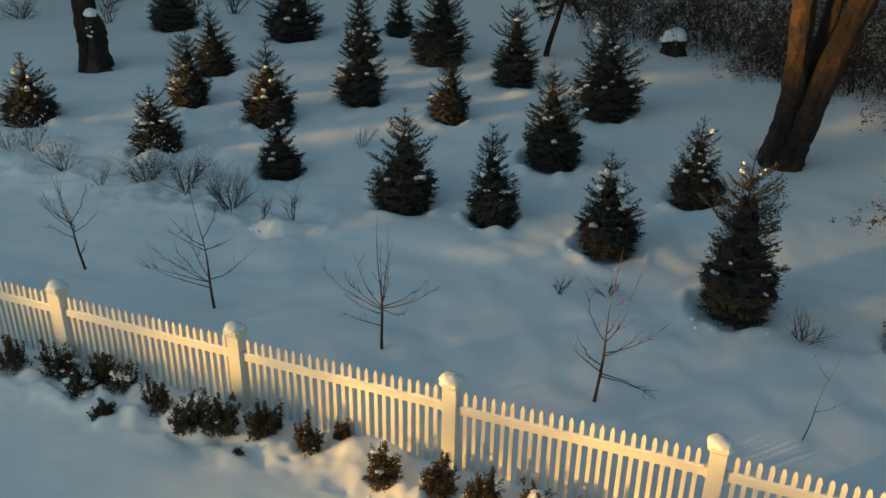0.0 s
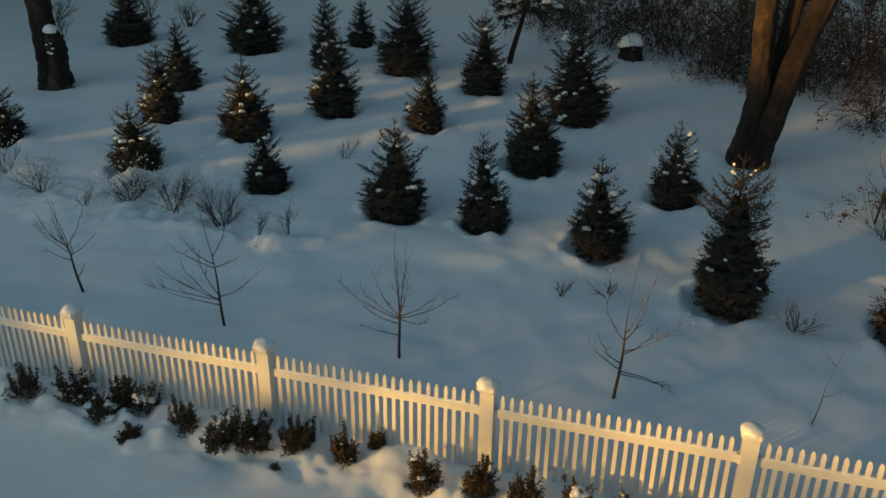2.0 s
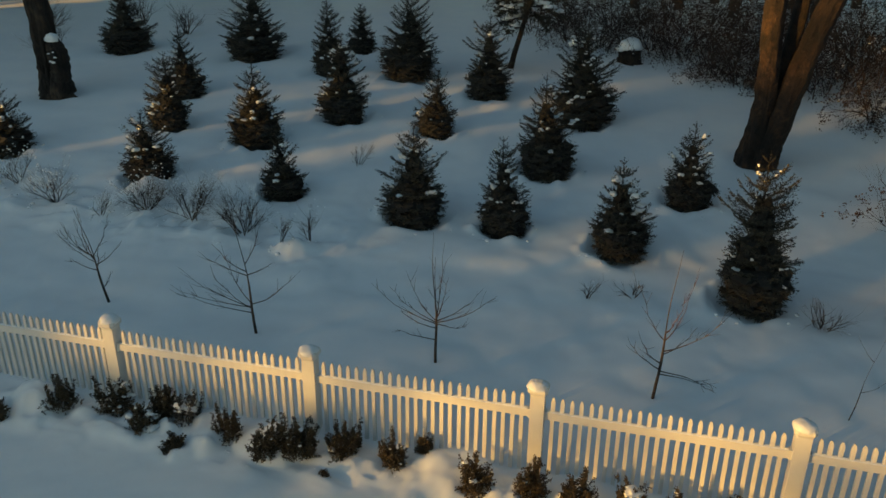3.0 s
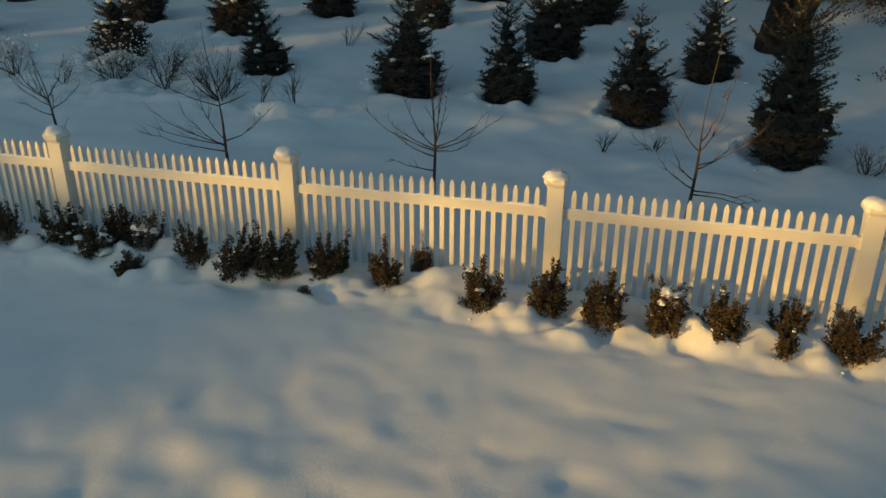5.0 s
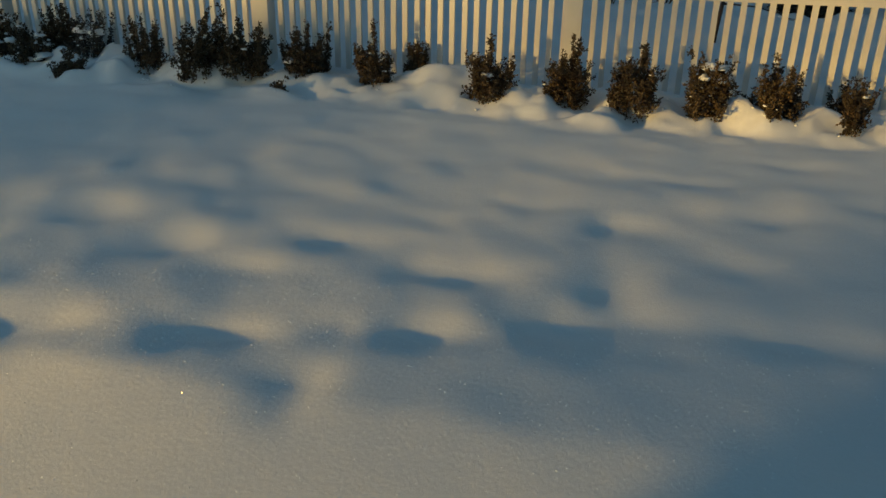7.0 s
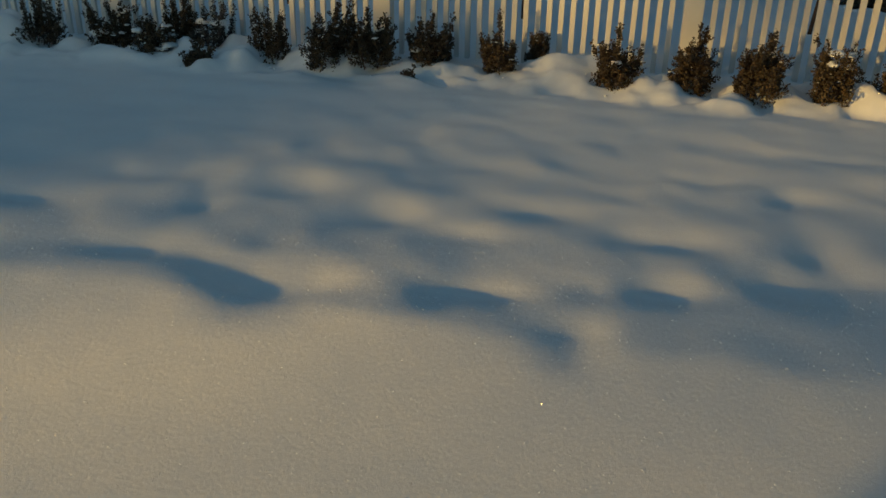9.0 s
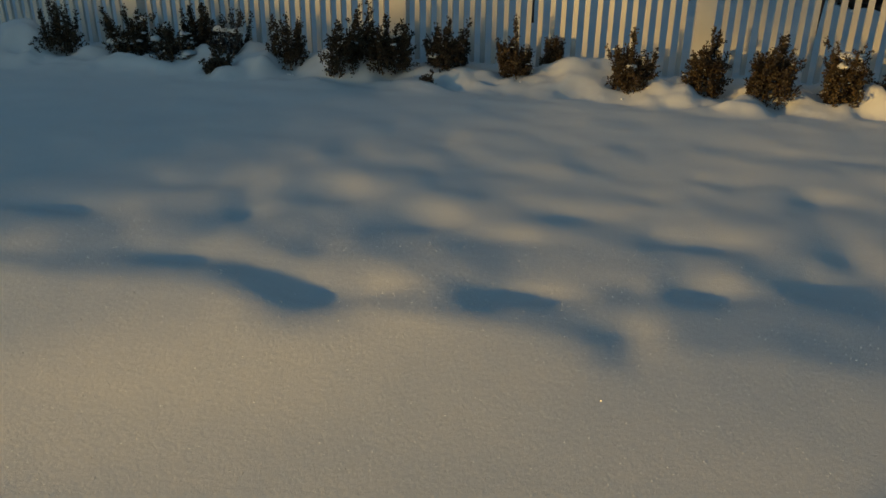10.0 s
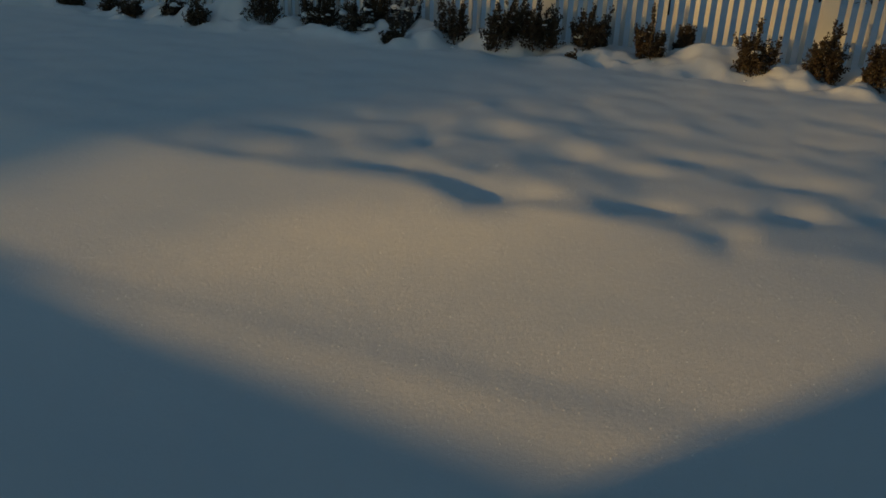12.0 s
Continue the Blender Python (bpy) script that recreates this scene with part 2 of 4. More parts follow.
EAST_SHRUBS = [
    (-0.53, -0.42, 0.18, 0.47, 0.0, "spire"), (0.03, -0.36, 0.16, 0.50, 0.0, "tufted"), (0.48, -0.44, 0.2, 0.50, 0.02, "tufted"), (0.98, -0.42, 0.18, 0.43, 0.0, "ball"), (1.45, -0.40, 0.16, 0.47, -0.05, "tufted"),
    (1.39, -0.56, 0.045, 0.14, 0.0, "block"), (1.97, -0.15, 0.16, 0.30, 0.0, "airy"), (1.87, -0.60, 0.07, 0.30, 0.0, "block"), (2.36, -0.46, 0.2, 0.45, 0.0, "tufted"), (2.95, -0.25, 0.17, 0.32, 0.0, "tufted")]
SHRUBS = WEST_SHRUBS + EAST_SHRUBS
# snow heaped between and over the shrubs, and under the low bushes behind the fence: x, y, height, radius
HEAPS = [
    (-0.82, -0.22, 0.12, 0.3), (-0.2, -0.46, 0.09, 0.2), (0.27, -0.6, 0.08, 0.16), (0.72, -0.34, 0.08, 0.2), (1.22, -0.42, 0.115, 0.18), (1.70, -0.44, 0.105, 0.2),
    (2.12, -0.5, 0.11, 0.17), (2.65, -0.45, 0.1, 0.24), (-2.2, -0.6, 0.06, 0.24), (-2.70, -0.36, 0.26, 0.17), (-2.98, -0.3, 0.12, 0.2), (-4.02, -0.52, 0.12, 0.18), (-4.55, -0.5, 0.07, 0.25),
    (-3.58, -0.34, 0.12, 0.24), (-5.75, -0.4, 0.3, 0.25), (-5.1, -0.5, 0.06, 0.3), (-6.2, -0.5, 0.16, 0.2), (-6.7, -0.4, 0.14, 0.2), (-1.72, -0.36, 0.08, 0.2), (0.5, -0.1, 0.04, 0.25), (-1.2, -0.42, 0.06, 0.2)]
BUSH_HEAPS = [
    (-4.45, 3.8, 0.15, 0.24), (-4.2, 3.95, 0.09, 0.2), (-8.4, 4.0, 0.13, 0.42), (-9.6, 3.9, 0.13, 0.4), (-7.0, 3.85, 0.08, 0.4), (-5.9, 3.75, 0.06, 0.35), (-10.6, 4.1, 0.12, 0.4), (-7.7, 4.9, 0.2, 0.34), (-3.9, 3.4, 0.05, 0.5),
    (3.3, 0.0, 0.05, 0.4), (-9.1, 4.5, 0.15, 0.3), (-6.0, 4.5, 0.15, 0.35), (-10.0, 4.9, 0.14, 0.34), (-8.0, 4.4, 0.14, 0.28), (-6.5, 4.6, 0.1, 0.3), (-8.7, 3.6, 0.07, 0.25)]
# shallow hollows in the lawn, along its lip and farther up: x, y, half length, half width, depth
LIP_POCKETS = [
    (-2.58, -3.83, 0.28, 0.15, 0.042), (-2.14, -3.86, 0.2, 0.1, 0.018), (-1.8, -3.95, 0.26, 0.17, 0.053), (-1.02, -3.79, 0.25, 0.14, 0.037), (-0.63, -4.04, 0.15, 0.13, 0.032), (-0.56, -3.68, 0.13, 0.09, 0.016),
    (-0.19, -3.61, 0.19, 0.13, 0.034), (0.19, -3.44, 0.24, 0.16, 0.046), (0.62, -3.36, 0.26, 0.15, 0.034), (1.12, -3.28, 0.27, 0.14, 0.034), (-3.4, -3.94, 0.26, 0.12, 0.024), (-3.39, -3.41, 0.3, 0.15, 0.04)]
UPPER_POCKETS = [
    (-1.55, -3.18, 0.24, 0.15, 0.037), (-2.1, -3.0, 0.24, 0.14, 0.032), (-2.5, -3.3, 0.1, 0.12, 0.017), (-3.05, -3.02, 0.3, 0.1, 0.019), (-1.12, -3.34, 0.18, 0.09, 0.014), (-0.8, -2.97, 0.19, 0.11, 0.021),
    (-0.27, -3.08, 0.22, 0.12, 0.026), (0.45, -3.08, 0.15, 0.17, 0.034), (-0.57, -2.63, 0.18, 0.14, 0.015), (-0.04, -2.29, 0.24, 0.11, 0.014), (0.38, -2.48, 0.17, 0.13, 0.026), (1.22, -2.1, 0.27, 0.12, 0.023),
    (0.95, -2.75, 0.22, 0.13, 0.023), (-1.35, -2.42, 0.24, 0.13, 0.017), (0.75, -1.75, 0.26, 0.09, 0.015), (1.7, -1.9, 0.3, 0.1, 0.018), (0.2, -1.75, 0.2, 0.08, 0.011), (1.3, -1.3, 0.3, 0.07, 0.011)]
# low swells on which the light lingers: x, y, radius, height
SWELLS = [(-0.86, -2.24, 0.1, 0.011), (-0.64, -1.84, 0.1, 0.011), (-0.08, -3.37, 0.12, 0.015), (-2.36, -2.75, 0.12, 0.008), (-1.85, -2.75, 0.2, 0.012), (-1.45, -2.85, 0.16, 0.011), (-2.3, -2.4, 0.1, 0.008)]
# small lumps of crusted snow pressed against the shrubs
_r = random.Random(21)
CLODS = []
for _sx, _sy, _sr, *_ in SHRUBS:
    for _k in range(6 if _sx < -3.4 else 2):
        _a = _r.uniform(2.6, 6.8)
        _d = _sr * _r.uniform(0.85, 1.35) + 0.02
        CLODS.append((_sx + math.cos(_a) * _d, _sy + math.sin(_a) * _d, _r.uniform(0.01, 0.028), _r.uniform(0.08, 0.16)))
TRUNK_LEFT, TRUNK_RIGHT = (-13.25, 9.5), (2.91, 9.79)


def ground(x, y):
    """Height of the snow."""
    x, y = np.asarray(x, float), np.asarray(y, float)
    base = np.interp(y, [-400, -30, -8, -6, -5.2, -4.6, -4, -0.6, 0, 0.3, 1.5, 4, 5, 7, 9.6, 15, 25, 60, 400], [-3.0, -1.3, -0.55, -0.44, -0.358, -0.248, -0.12, 0.02, 0.11, 0.19, 0.26, 0.37, 0.47, 0.72, 0.96, 1.4, 2.0, 3.0, 6.0])
    z = base - np.interp(y, [0, 1.5, 5], [0.01, 0.012, 0.04]) * np.clip(x, -9, 4)
    rise = lambda q: 1 / (1 + np.exp(-np.clip(q, -50, 50)))
    lawn = rise(-(y + 0.9) * 6) * rise((y + 4.0) * 7)
    back = rise((y - 0.6) * 4)
    z = z + lawn * (0.02 * value_noise(x * 0.9 + 3.1, y * 1.3 + 9.2) + 0.012 * value_noise(x * 2.2 + 31, y * 2.8 + 12) + 0.014 * value_noise(x * 4.1 + 3, y * 4.6 + 2) + 0.006 * value_noise(x * 7.3 + 5, y * 7.9 + 1))
    z = z + (0.03 + 0.05 * back) * value_noise(x * 0.35 + 11, y * 0.35 + 4) + back * (0.08 * value_noise(x * 0.9, y * 0.9 + 40) + 0.05 * value_noise(x * 2.3 + 7, y * 2.3) + 0.012 * value_noise(x * 5 + 1, y * 5))
    # the lip across the lawn, which drops away from the light
    d = y + 3.98 + 0.09 * (x + 2) - 0.12 * np.sin(x * 2.3)
    z = z + 0.005 * np.where(d < 0, np.exp(-(d / 0.9) ** 2), np.exp(-(d / 0.3) ** 2))
    z = z + 0.021 * np.exp(-((y + 5.36 - 0.04 * np.sin(x * 1.9)) / 0.25) ** 2)
    for px, py, pr, ph in SWELLS:
        z = z + ph * np.exp(-((x - px) ** 2 + (y - py) ** 2) / pr ** 2)
    bx, by = x + 0.16 * value_noise(x * 3.1 + 8, y * 3.1 + 2), y + 0.12 * value_noise(x * 3.4 + 1, y * 3.4 + 6)
    for px, py, pl, pw, pd in LIP_POCKETS + UPPER_POCKETS:
        z = z - pd * np.exp(-((bx - px - 0.06) / pl) ** 2 - ((by - py - 0.09 - 0.06 * (x - px)) / pw) ** 2)
    # crusty, broken snow round the shrubs and the low bushes
    rough = np.exp(-((y + 0.42) / 0.3) ** 2) + 1.7 * np.exp(-((y - 4.1) / 0.6) ** 2) * rise((-3.8 - x) * 3) * rise((x + 13) * 3)
    z = z + rough * (0.11 * np.maximum(value_noise(x * 4.3 + 17, y * 5.1 + 3), 0) ** 0.7 + 0.03 * value_noise(x * 11, y * 11 + 5) - 0.03)
    wx, wy = 0.16 * value_noise(x * 5.3 + 3, y * 5.3 + 8), 0.16 * value_noise(x * 5.3 + 21, y * 5.3 + 14)
    for hx, hy, hh, hr in HEAPS + BUSH_HEAPS:
        q = ((x - hx + wx) ** 2 + (y - hy + wy) ** 2) / (1.08 * hr) ** 2
        z = z + hh * np.exp(-q ** 1.5)
    for sx, sy, sr, *_ in SPRUCES:
        q = np.hypot(x - sx, y - sy)
        z = z + 0.06 * np.exp(-((q - sr * 1.08) / 0.11) ** 2) * np.maximum(0.35 + 2.6 * value_noise(x * 4.1 + 5, y * 4.1), -0.2) - 0.15 * rise((sr * (0.86 + 0.25 * value_noise(x * 2.6 + 9, y * 2.6)) - q) * 20)
    for cx, cy, ch, cr in CLODS:
        near = np.maximum(1 - ((x - cx) ** 2 + (y - cy) ** 2) / cr ** 2, 0)
        z = z + ch * near * near * (3 - 2 * near)
    for (sx, sy), sr in ((TRUNK_LEFT, 0.45), (TRUNK_RIGHT, 0.45)):
        z = z - 0.12 * np.exp(-((np.hypot(x - sx, y - sy)) / (sr * 1.3)) ** 2)
    return z


def gz(x, y):
    return float(ground(x, y))


def graded(lo, hi, fine0, fine1, step, grow):
    """Even steps between fine0 and fine1, then ever wider ones out to lo and hi."""
    a = list(np.arange(fine0, fine1, step))
    s = step
    while a[-1] < hi:
        s *= grow
        a.append(a[-1] + s)
    s, b = step, [fine0]
    while b[-1] > lo:
        s *= grow
        b.append(b[-1] - s)
    return np.array(b[::-1][:-1] + a)


def build_ground():
    xs, outer = graded(-400, 400, -8.0, 3.6, 0.042, 1.06), graded(-400, 400, -6.0, 6.4, 0.07, 1.055)
    ys = np.concatenate([outer[outer < -6.0 + 1e-6], np.arange(-5.93, -1.1, 0.055), np.arange(-1.1, 0.2, 0.026), np.arange(0.2, 6.3, 0.075), outer[outer > 6.32]])
    X, Y = np.meshgrid(xs, ys)
    v = np.stack([X, Y, ground(X, Y)], -1).reshape(-1, 3)
    nx, ny = len(xs), len(ys)
    i = (np.arange(ny - 1)[:, None] * nx + np.arange(nx - 1)[None]).reshape(-1)
    f = np.stack([i, i + 1, i + nx + 1, i + nx], 1)
    g = Geo()
    g.v, g.f = [v], f.tolist()
    ob = new("ground", g.mesh("ground", SNOW))
    tagged(ob, "deep snow on a sloping garden, dimpled and heaped", "snow", kind="structure")


build_ground()


# ---- the fence ----
def build_fence():
    W, first, last = 2.44, -6, 3
    fence = thing("picket_fence", (0, 0, 0), "white vinyl picket fence with snow-capped posts, half sunk in snow", "fence")
    # post with a stepped, flared cap
    g = Geo()
    g.box(-0.07, 0.07, -0.07, 0.07, -0.1, 1.06)
    post = g.mesh("post", VINYL, False)
    g = Geo()
    prof = [(0.072, 1.03), (0.074, 1.045), (0.08, 1.06), (0.098, 1.082), (0.101, 1.09), (0.101, 1.122), (0.094, 1.132), (0.06, 1.165), (0.03, 1.18)]
    v, f = [], []
    for h, z in prof:
        c = h * 0.72
        v += [(h, -c, z), (h, c, z), (c, h, z), (-c, h, z), (-h, c, z), (-h, -c, z), (-c, -h, z), (c, -h, z)]
    for i in range(len(prof) - 1):
        for j in range(8):
            f.append([i * 8 + j, i * 8 + (j + 1) % 8, i * 8 + 8 + (j + 1) % 8, i * 8 + 8 + j])
    f.append(list(range(len(v) - 8, len(v))))
    f.append(list(range(7, -1, -1)))
    g.add(v, f)
    cap = g.mesh("post_cap", VINYL, False)
    # picket with a blunt point
    w, t, zt = 0.0195, 0.016, 1.018
    v = [(-w, -t, -0.1), (w, -t, -0.1), (w, t, -0.1), (-w, t, -0.1), (-w, -t, zt - 0.045), (w, -t, zt - 0.045), (w, t, zt - 0.045), (-w, t, zt - 0.045),
         (-w * 0.35, -t * 0.6, zt), (w * 0.35, -t * 0.6, zt), (w * 0.35, t * 0.6, zt), (-w * 0.35, t * 0.6, zt)]
    f = [[3, 2, 1, 0], [0, 1, 5, 4], [1, 2, 6, 5], [2, 3, 7, 6], [3, 0, 4, 7], [4, 5, 9, 8], [5, 6, 10, 9], [6, 7, 11, 10], [7, 4, 8, 11], [8, 9, 10, 11]]
    g = Geo()
    g.add(v, f)
    picket = g.mesh("picket", VINYL, False)
    g = Geo()
    L = W - 0.14
    g.box(0.07, 0.07 + L, -0.03, 0.03, 0.765, 0.848)
    rail = g.mesh("rail", VINYL, False)
    g = Geo()
    g.box(0.07, 0.092, -0.038, 0.038, 0.757, 0.858)
    bracket = g.mesh("rail_bracket", VINYL, False)
    rng = random.Random(5)

    def child(name, me, x, dz=0.0, ry=0.0, label="", y=0.0, up=None):
        ob = new(name, me)
        ob.parent = up or fence
        ob.matrix_basis = pose(x, y, dz, 0, ry, 0)
        return tagged(ob, label)

    for k in range(first, last + 1):
        x0, dz = k * W, -0.006 * k
        p = child("post", post, x0, dz)
        child("post_cap", cap, 0, 0, up=p)
        g = Geo()
        g.blob((rng.uniform(-0.012, 0.004), rng.uniform(-0.008, 0.008), 1.128), (0.109, 0.107, (0.088 if k < -1 else 0.056) + rng.uniform(-0.012, 0.012)), 3, 0.16, 0.25)
        s = new("snow_cap", g.mesh("snow_cap", SNOW_CLUMP))
        s.parent = p
        tagged(s, "rounded cap of snow")
        if k == last:
            break
        child("rail", rail, x0, dz)
        child("rail_bracket", bracket, x0, dz)
        child("rail_bracket", bracket, x0 + W - 0.162, dz)
        g = Geo()
        m = 160
        v, f = [], []
        for i in range(m):
            xc = x0 + 0.1 + i * (W - 0.2) / (m - 1)
            hgt = 0.017 + 0.012 * noise.noise(Vector((xc * 5, 3.1, 0))) + 0.009 * noise.noise(Vector((xc * 23, 1.0, 0)))
            hgt = max(hgt, 0.003)
            v += [(xc, -0.027, 0.846 + dz), (xc, -0.02, 0.846 + hgt * 0.8 + dz), (xc, 0.0, 0.846 + hgt + dz), (xc, 0.02, 0.846 + hgt * 0.8 + dz), (xc, 0.028, 0.846 + dz)]
            if i:
                f += [[i * 5 - 5 + e, i * 5 + e, i * 5 + e + 1, i * 5 - 4 + e] for e in range(4)]
        g.add(v, f)
        s = new("rail_snow", g.mesh("rail_snow", SNOW_CLUMP))
        s.parent = fence
        tagged(s, "thin line of snow on the rail", kind="stuff")
        for i in range(24):
            child("picket", picket, x0 + 0.155 + i * 0.0926 + rng.uniform(-0.002, 0.002), dz + rng.uniform(-0.003, 0.003), rng.uniform(-0.25, 0.25))


build_fence()


# ---- plants ----
def needles(base, way, length, per, size, rng, width=0.16):
    """Many thin needles set round shoots: base, way (n x 3) and length (n)."""
    n = len(base)
    t = rng.uniform(0.02, 1.0, (n, per))
    ref = np.where(np.abs(way[:, 2:3]) < 0.8, [[0, 0, 1.0]], [[1.0, 0, 0]])
    a = unit(np.cross(way, ref))
    b = np.cross(way, a)
    k = rng.uniform(0, 2 * math.pi, (n, per))
    rad = a[:, None] * np.cos(k)[..., None] + b[:, None] * np.sin(k)[..., None]
    p = base[:, None] + way[:, None] * (t * length[:, None])[..., None]
    d = unit(way[:, None] * rng.uniform(0.4, 0.9, (n, per, 1)) + rad)
    s = size * rng.uniform(0.7, 1.2, (n, per, 1))
    side = np.cross(d, rad)
    side = unit(side) * size * width
    v = np.stack([p - side, p + side, p + d * s], 2).reshape(-1, 3)
    f = np.arange(len(v)).reshape(-1, 3)
    return v, f


def spruce(x, y, r, h, full, snow, rusty, seed):
    rng = np.random.RandomState(seed)
    z0 = gz(x, y) + 0.04
    h = h + 0.03
    label = "young %s spruce %s, standing in deep snow" % ("rusty green" if rusty else "dark green", "loaded with snow" if snow > 0.85 else "dusted with snow")
    tree = thing("spruce_tree", (x, y, z0), label, "tree", "young spruces in the garden")
    lean = rng.uniform(-0.035, 0.035, 2) * h
    axis = lambda q: np.array([lean[0] * q, lean[1] * q, h * q])
    power = rng.uniform(1.2, 1.35) if full < 0.75 else rng.uniform(0.9, 1.12) if full < 1.05 else 0.75
    ph = rng.uniform(0, 6, 3)

    def reach(q, k):
        side = 1 + 0.12 * math.sin(k + ph[0]) + 0.07 * math.sin(2 * k + ph[1] + q * 5)
        R = 1.02 * r * side
        return R * (0.76 + 0.9 * q) if q < 0.25 else R * 0.985 * ((1 - q) / 0.75) ** power + 0.02

    g = Geo()
    qs = np.linspace(0, 1, 8)
    g.tube([axis(q) for q in qs], 0.028 * h / 1.5 * (1.05 - qs) + 0.003, 6)
    part("trunk", g, BARK_DARK, tree)
    # dense dark cores down to the snow; their colour paints the shade inside the crown
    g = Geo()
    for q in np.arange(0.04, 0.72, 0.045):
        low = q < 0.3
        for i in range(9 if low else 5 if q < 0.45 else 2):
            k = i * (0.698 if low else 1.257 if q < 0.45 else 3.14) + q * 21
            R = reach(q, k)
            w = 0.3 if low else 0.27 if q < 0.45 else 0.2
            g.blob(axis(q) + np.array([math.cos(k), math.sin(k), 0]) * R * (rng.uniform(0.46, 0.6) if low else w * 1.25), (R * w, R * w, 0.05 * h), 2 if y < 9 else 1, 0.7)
    part("bough_core", g, NEEDLE_SHADED, tree, smooth=False, kind="stuff")
    B, D, L, limbs, tips = [], [], [], Geo(), []
    q = 0.05
    while q < 0.88:
        nb = int((7.5 + 7.0 * (1 - q)) * (0.76 + 0.36 * full) * (1.0 if q < 0.58 else 0.8))
        off = rng.uniform(0, 6.28)
        shelf, tier, heavy = rng.uniform(-0.1, 0.1), rng.uniform(0.84, 1.12) if q > 0.3 else 1.0, rng.uniform(0, 6.28)
        for i in range(nb):
            k = off + i * 6.283 / nb + rng.uniform(-0.3, 0.3)
            ln = reach(q, k) * (rng.uniform(0.86, 1.02) if q < 0.4 else rng.uniform(0.7, 1.1) * (1.25 if rng.rand() < 0.12 else 1) * (1.0 if q < 0.58 else rng.uniform(0.9, 1.5)))
            ln *= tier * (1 + (0.14 * math.cos(k - heavy) if q > 0.3 else 0))
            rise = -0.2 + 0.8 * q + shelf + rng.uniform(-0.07, 0.08)
            o = np.array([math.cos(k), math.sin(k), 0])
            s0 = axis(q + rng.uniform(-0.02, 0.02))
            tt = np.linspace(0, 1, 5)
            pts = np.array([s0 + o * ln * t + np.array([0, 0, ln * (rise * t + (0.42 * q - 0.06) * t * t - 0.1 * math.sin(t * 3.1))]) for t in tt])
            limbs.tube(pts, 0.007 * (1.1 - tt), 3)
            tips.append((pts, ln, q))
            fw = unit(pts[-1] - pts[-2] * 0.6 - pts[0] * 0.4)
            sd = np.array([-o[1], o[0], 0])
            ns = max(2, int(ln * 0.8 / (0.033 / full ** 0.5)))
            for j in range(ns):
                t = 0.22 + 0.76 * (j + 0.5) / ns
                c = np.array([np.interp(t, tt, pts[:, e]) for e in range(3)])
                for sg in (-1, 1):
                    wv = unit(fw * rng.uniform(0.6, 1.0) + sg * sd * rng.uniform(0.5, 0.95) + np.array([0, 0, rng.uniform(-0.25, 0.25)]))
                    B.append(c), D.append(wv), L.append((0.06 + 0.36 * ln * (1 - t * 0.72)) * rng.uniform(0.6, 1.05))
            B.append(pts[-2]), D.append(unit(pts[-1] - pts[-2])), L.append(np.linalg.norm(pts[-1] - pts[-2]) + 0.06)
        q += (0.052 + 0.03 * rng.rand()) * (1.0 if q < 0.32 else 1.4) * 1.5 / h
    # short crowded shoots that close the lower half
    for _ in range(int(460 * r / 0.6)):
        q, k = 0.5 * rng.rand() ** 1.3, rng.uniform(0, 6.283)
        o = np.array([math.cos(k), math.sin(k), 0])
        B.append(axis(q) + o * reach(q, k) * rng.uniform(0.5, 0.86)), D.append(unit(o * rng.uniform(0.3, 1.0) + rng.normal(0, 0.4, 3) + np.array([0, 0, 0.1]))), L.append(rng.uniform(0.06, 0.15))
    # long upturned shoots on the thin-grown trees
    for _ in range(int(26 * max(0.0, 0.95 - full) / 0.35)):
        q, k = rng.uniform(0.3, 0.93), rng.uniform(0, 6.283)
        o = np.array([math.cos(k), math.sin(k), 0])
        a = axis(q) + o * reach(q, k) * rng.uniform(0.35, 0.8)
        w, ln = unit(o + np.array([0, 0, rng.uniform(0.1, 0.5 + q)])), rng.uniform(0.14, 0.3) * h / 1.5
        for j in range(3):
            B.append(a), D.append(w), L.append(ln * 0.36)
            a, w = a + w * ln * 0.34, unit(w + np.array([0, 0, 0.22]))
    # slender leader with a star of short shoots
    for q0, w, ln, m in ((0.85, 1.3, 0.16, 6), (0.92, 1.0, 0.12, 5), (0.985, 0.8, 0.12, 5)):
        for k in range(m):
            a0 = k * 6.283 / m + rng.uniform(-0.4, 0.4)
            B.append(axis(q0)), D.append(unit(np.array([math.cos(a0) * w, math.sin(a0) * w, rng.uniform(0.5, 0.9)]))), L.append(ln * (0.6 + 0.4 * h / 1.5) * rng.uniform(0.7, 1.2))
    for q0 in (0.86, 0.91, 0.96, 1.0):
        B.append(axis(q0)), D.append(np.array([0, 0, 1.0])), L.append(0.06 * h)
    B, D, L = np.array(B), unit(np.array(D)), np.array(L)
    v, f = needles(B, D, L, (13 if y < 9 else 9), 0.026, rng, 0.27 if y < 9 else 0.36)
    g = Geo()
    g.v, g.f = [v], f.tolist()
    part("bough_tangle", limbs, BARK_DARK, tree, kind="stuff")
    part("needle_mass", g, NEEDLE_BROWN if rusty else NEEDLE, tree, smooth=False, kind="stuff")
    # snow that still lies on the boughs
    g = Geo()
    high = [e for e in tips if 0.24 < e[2] < 0.9]
    n = int((9 + 15 * snow) * h / 1.5)
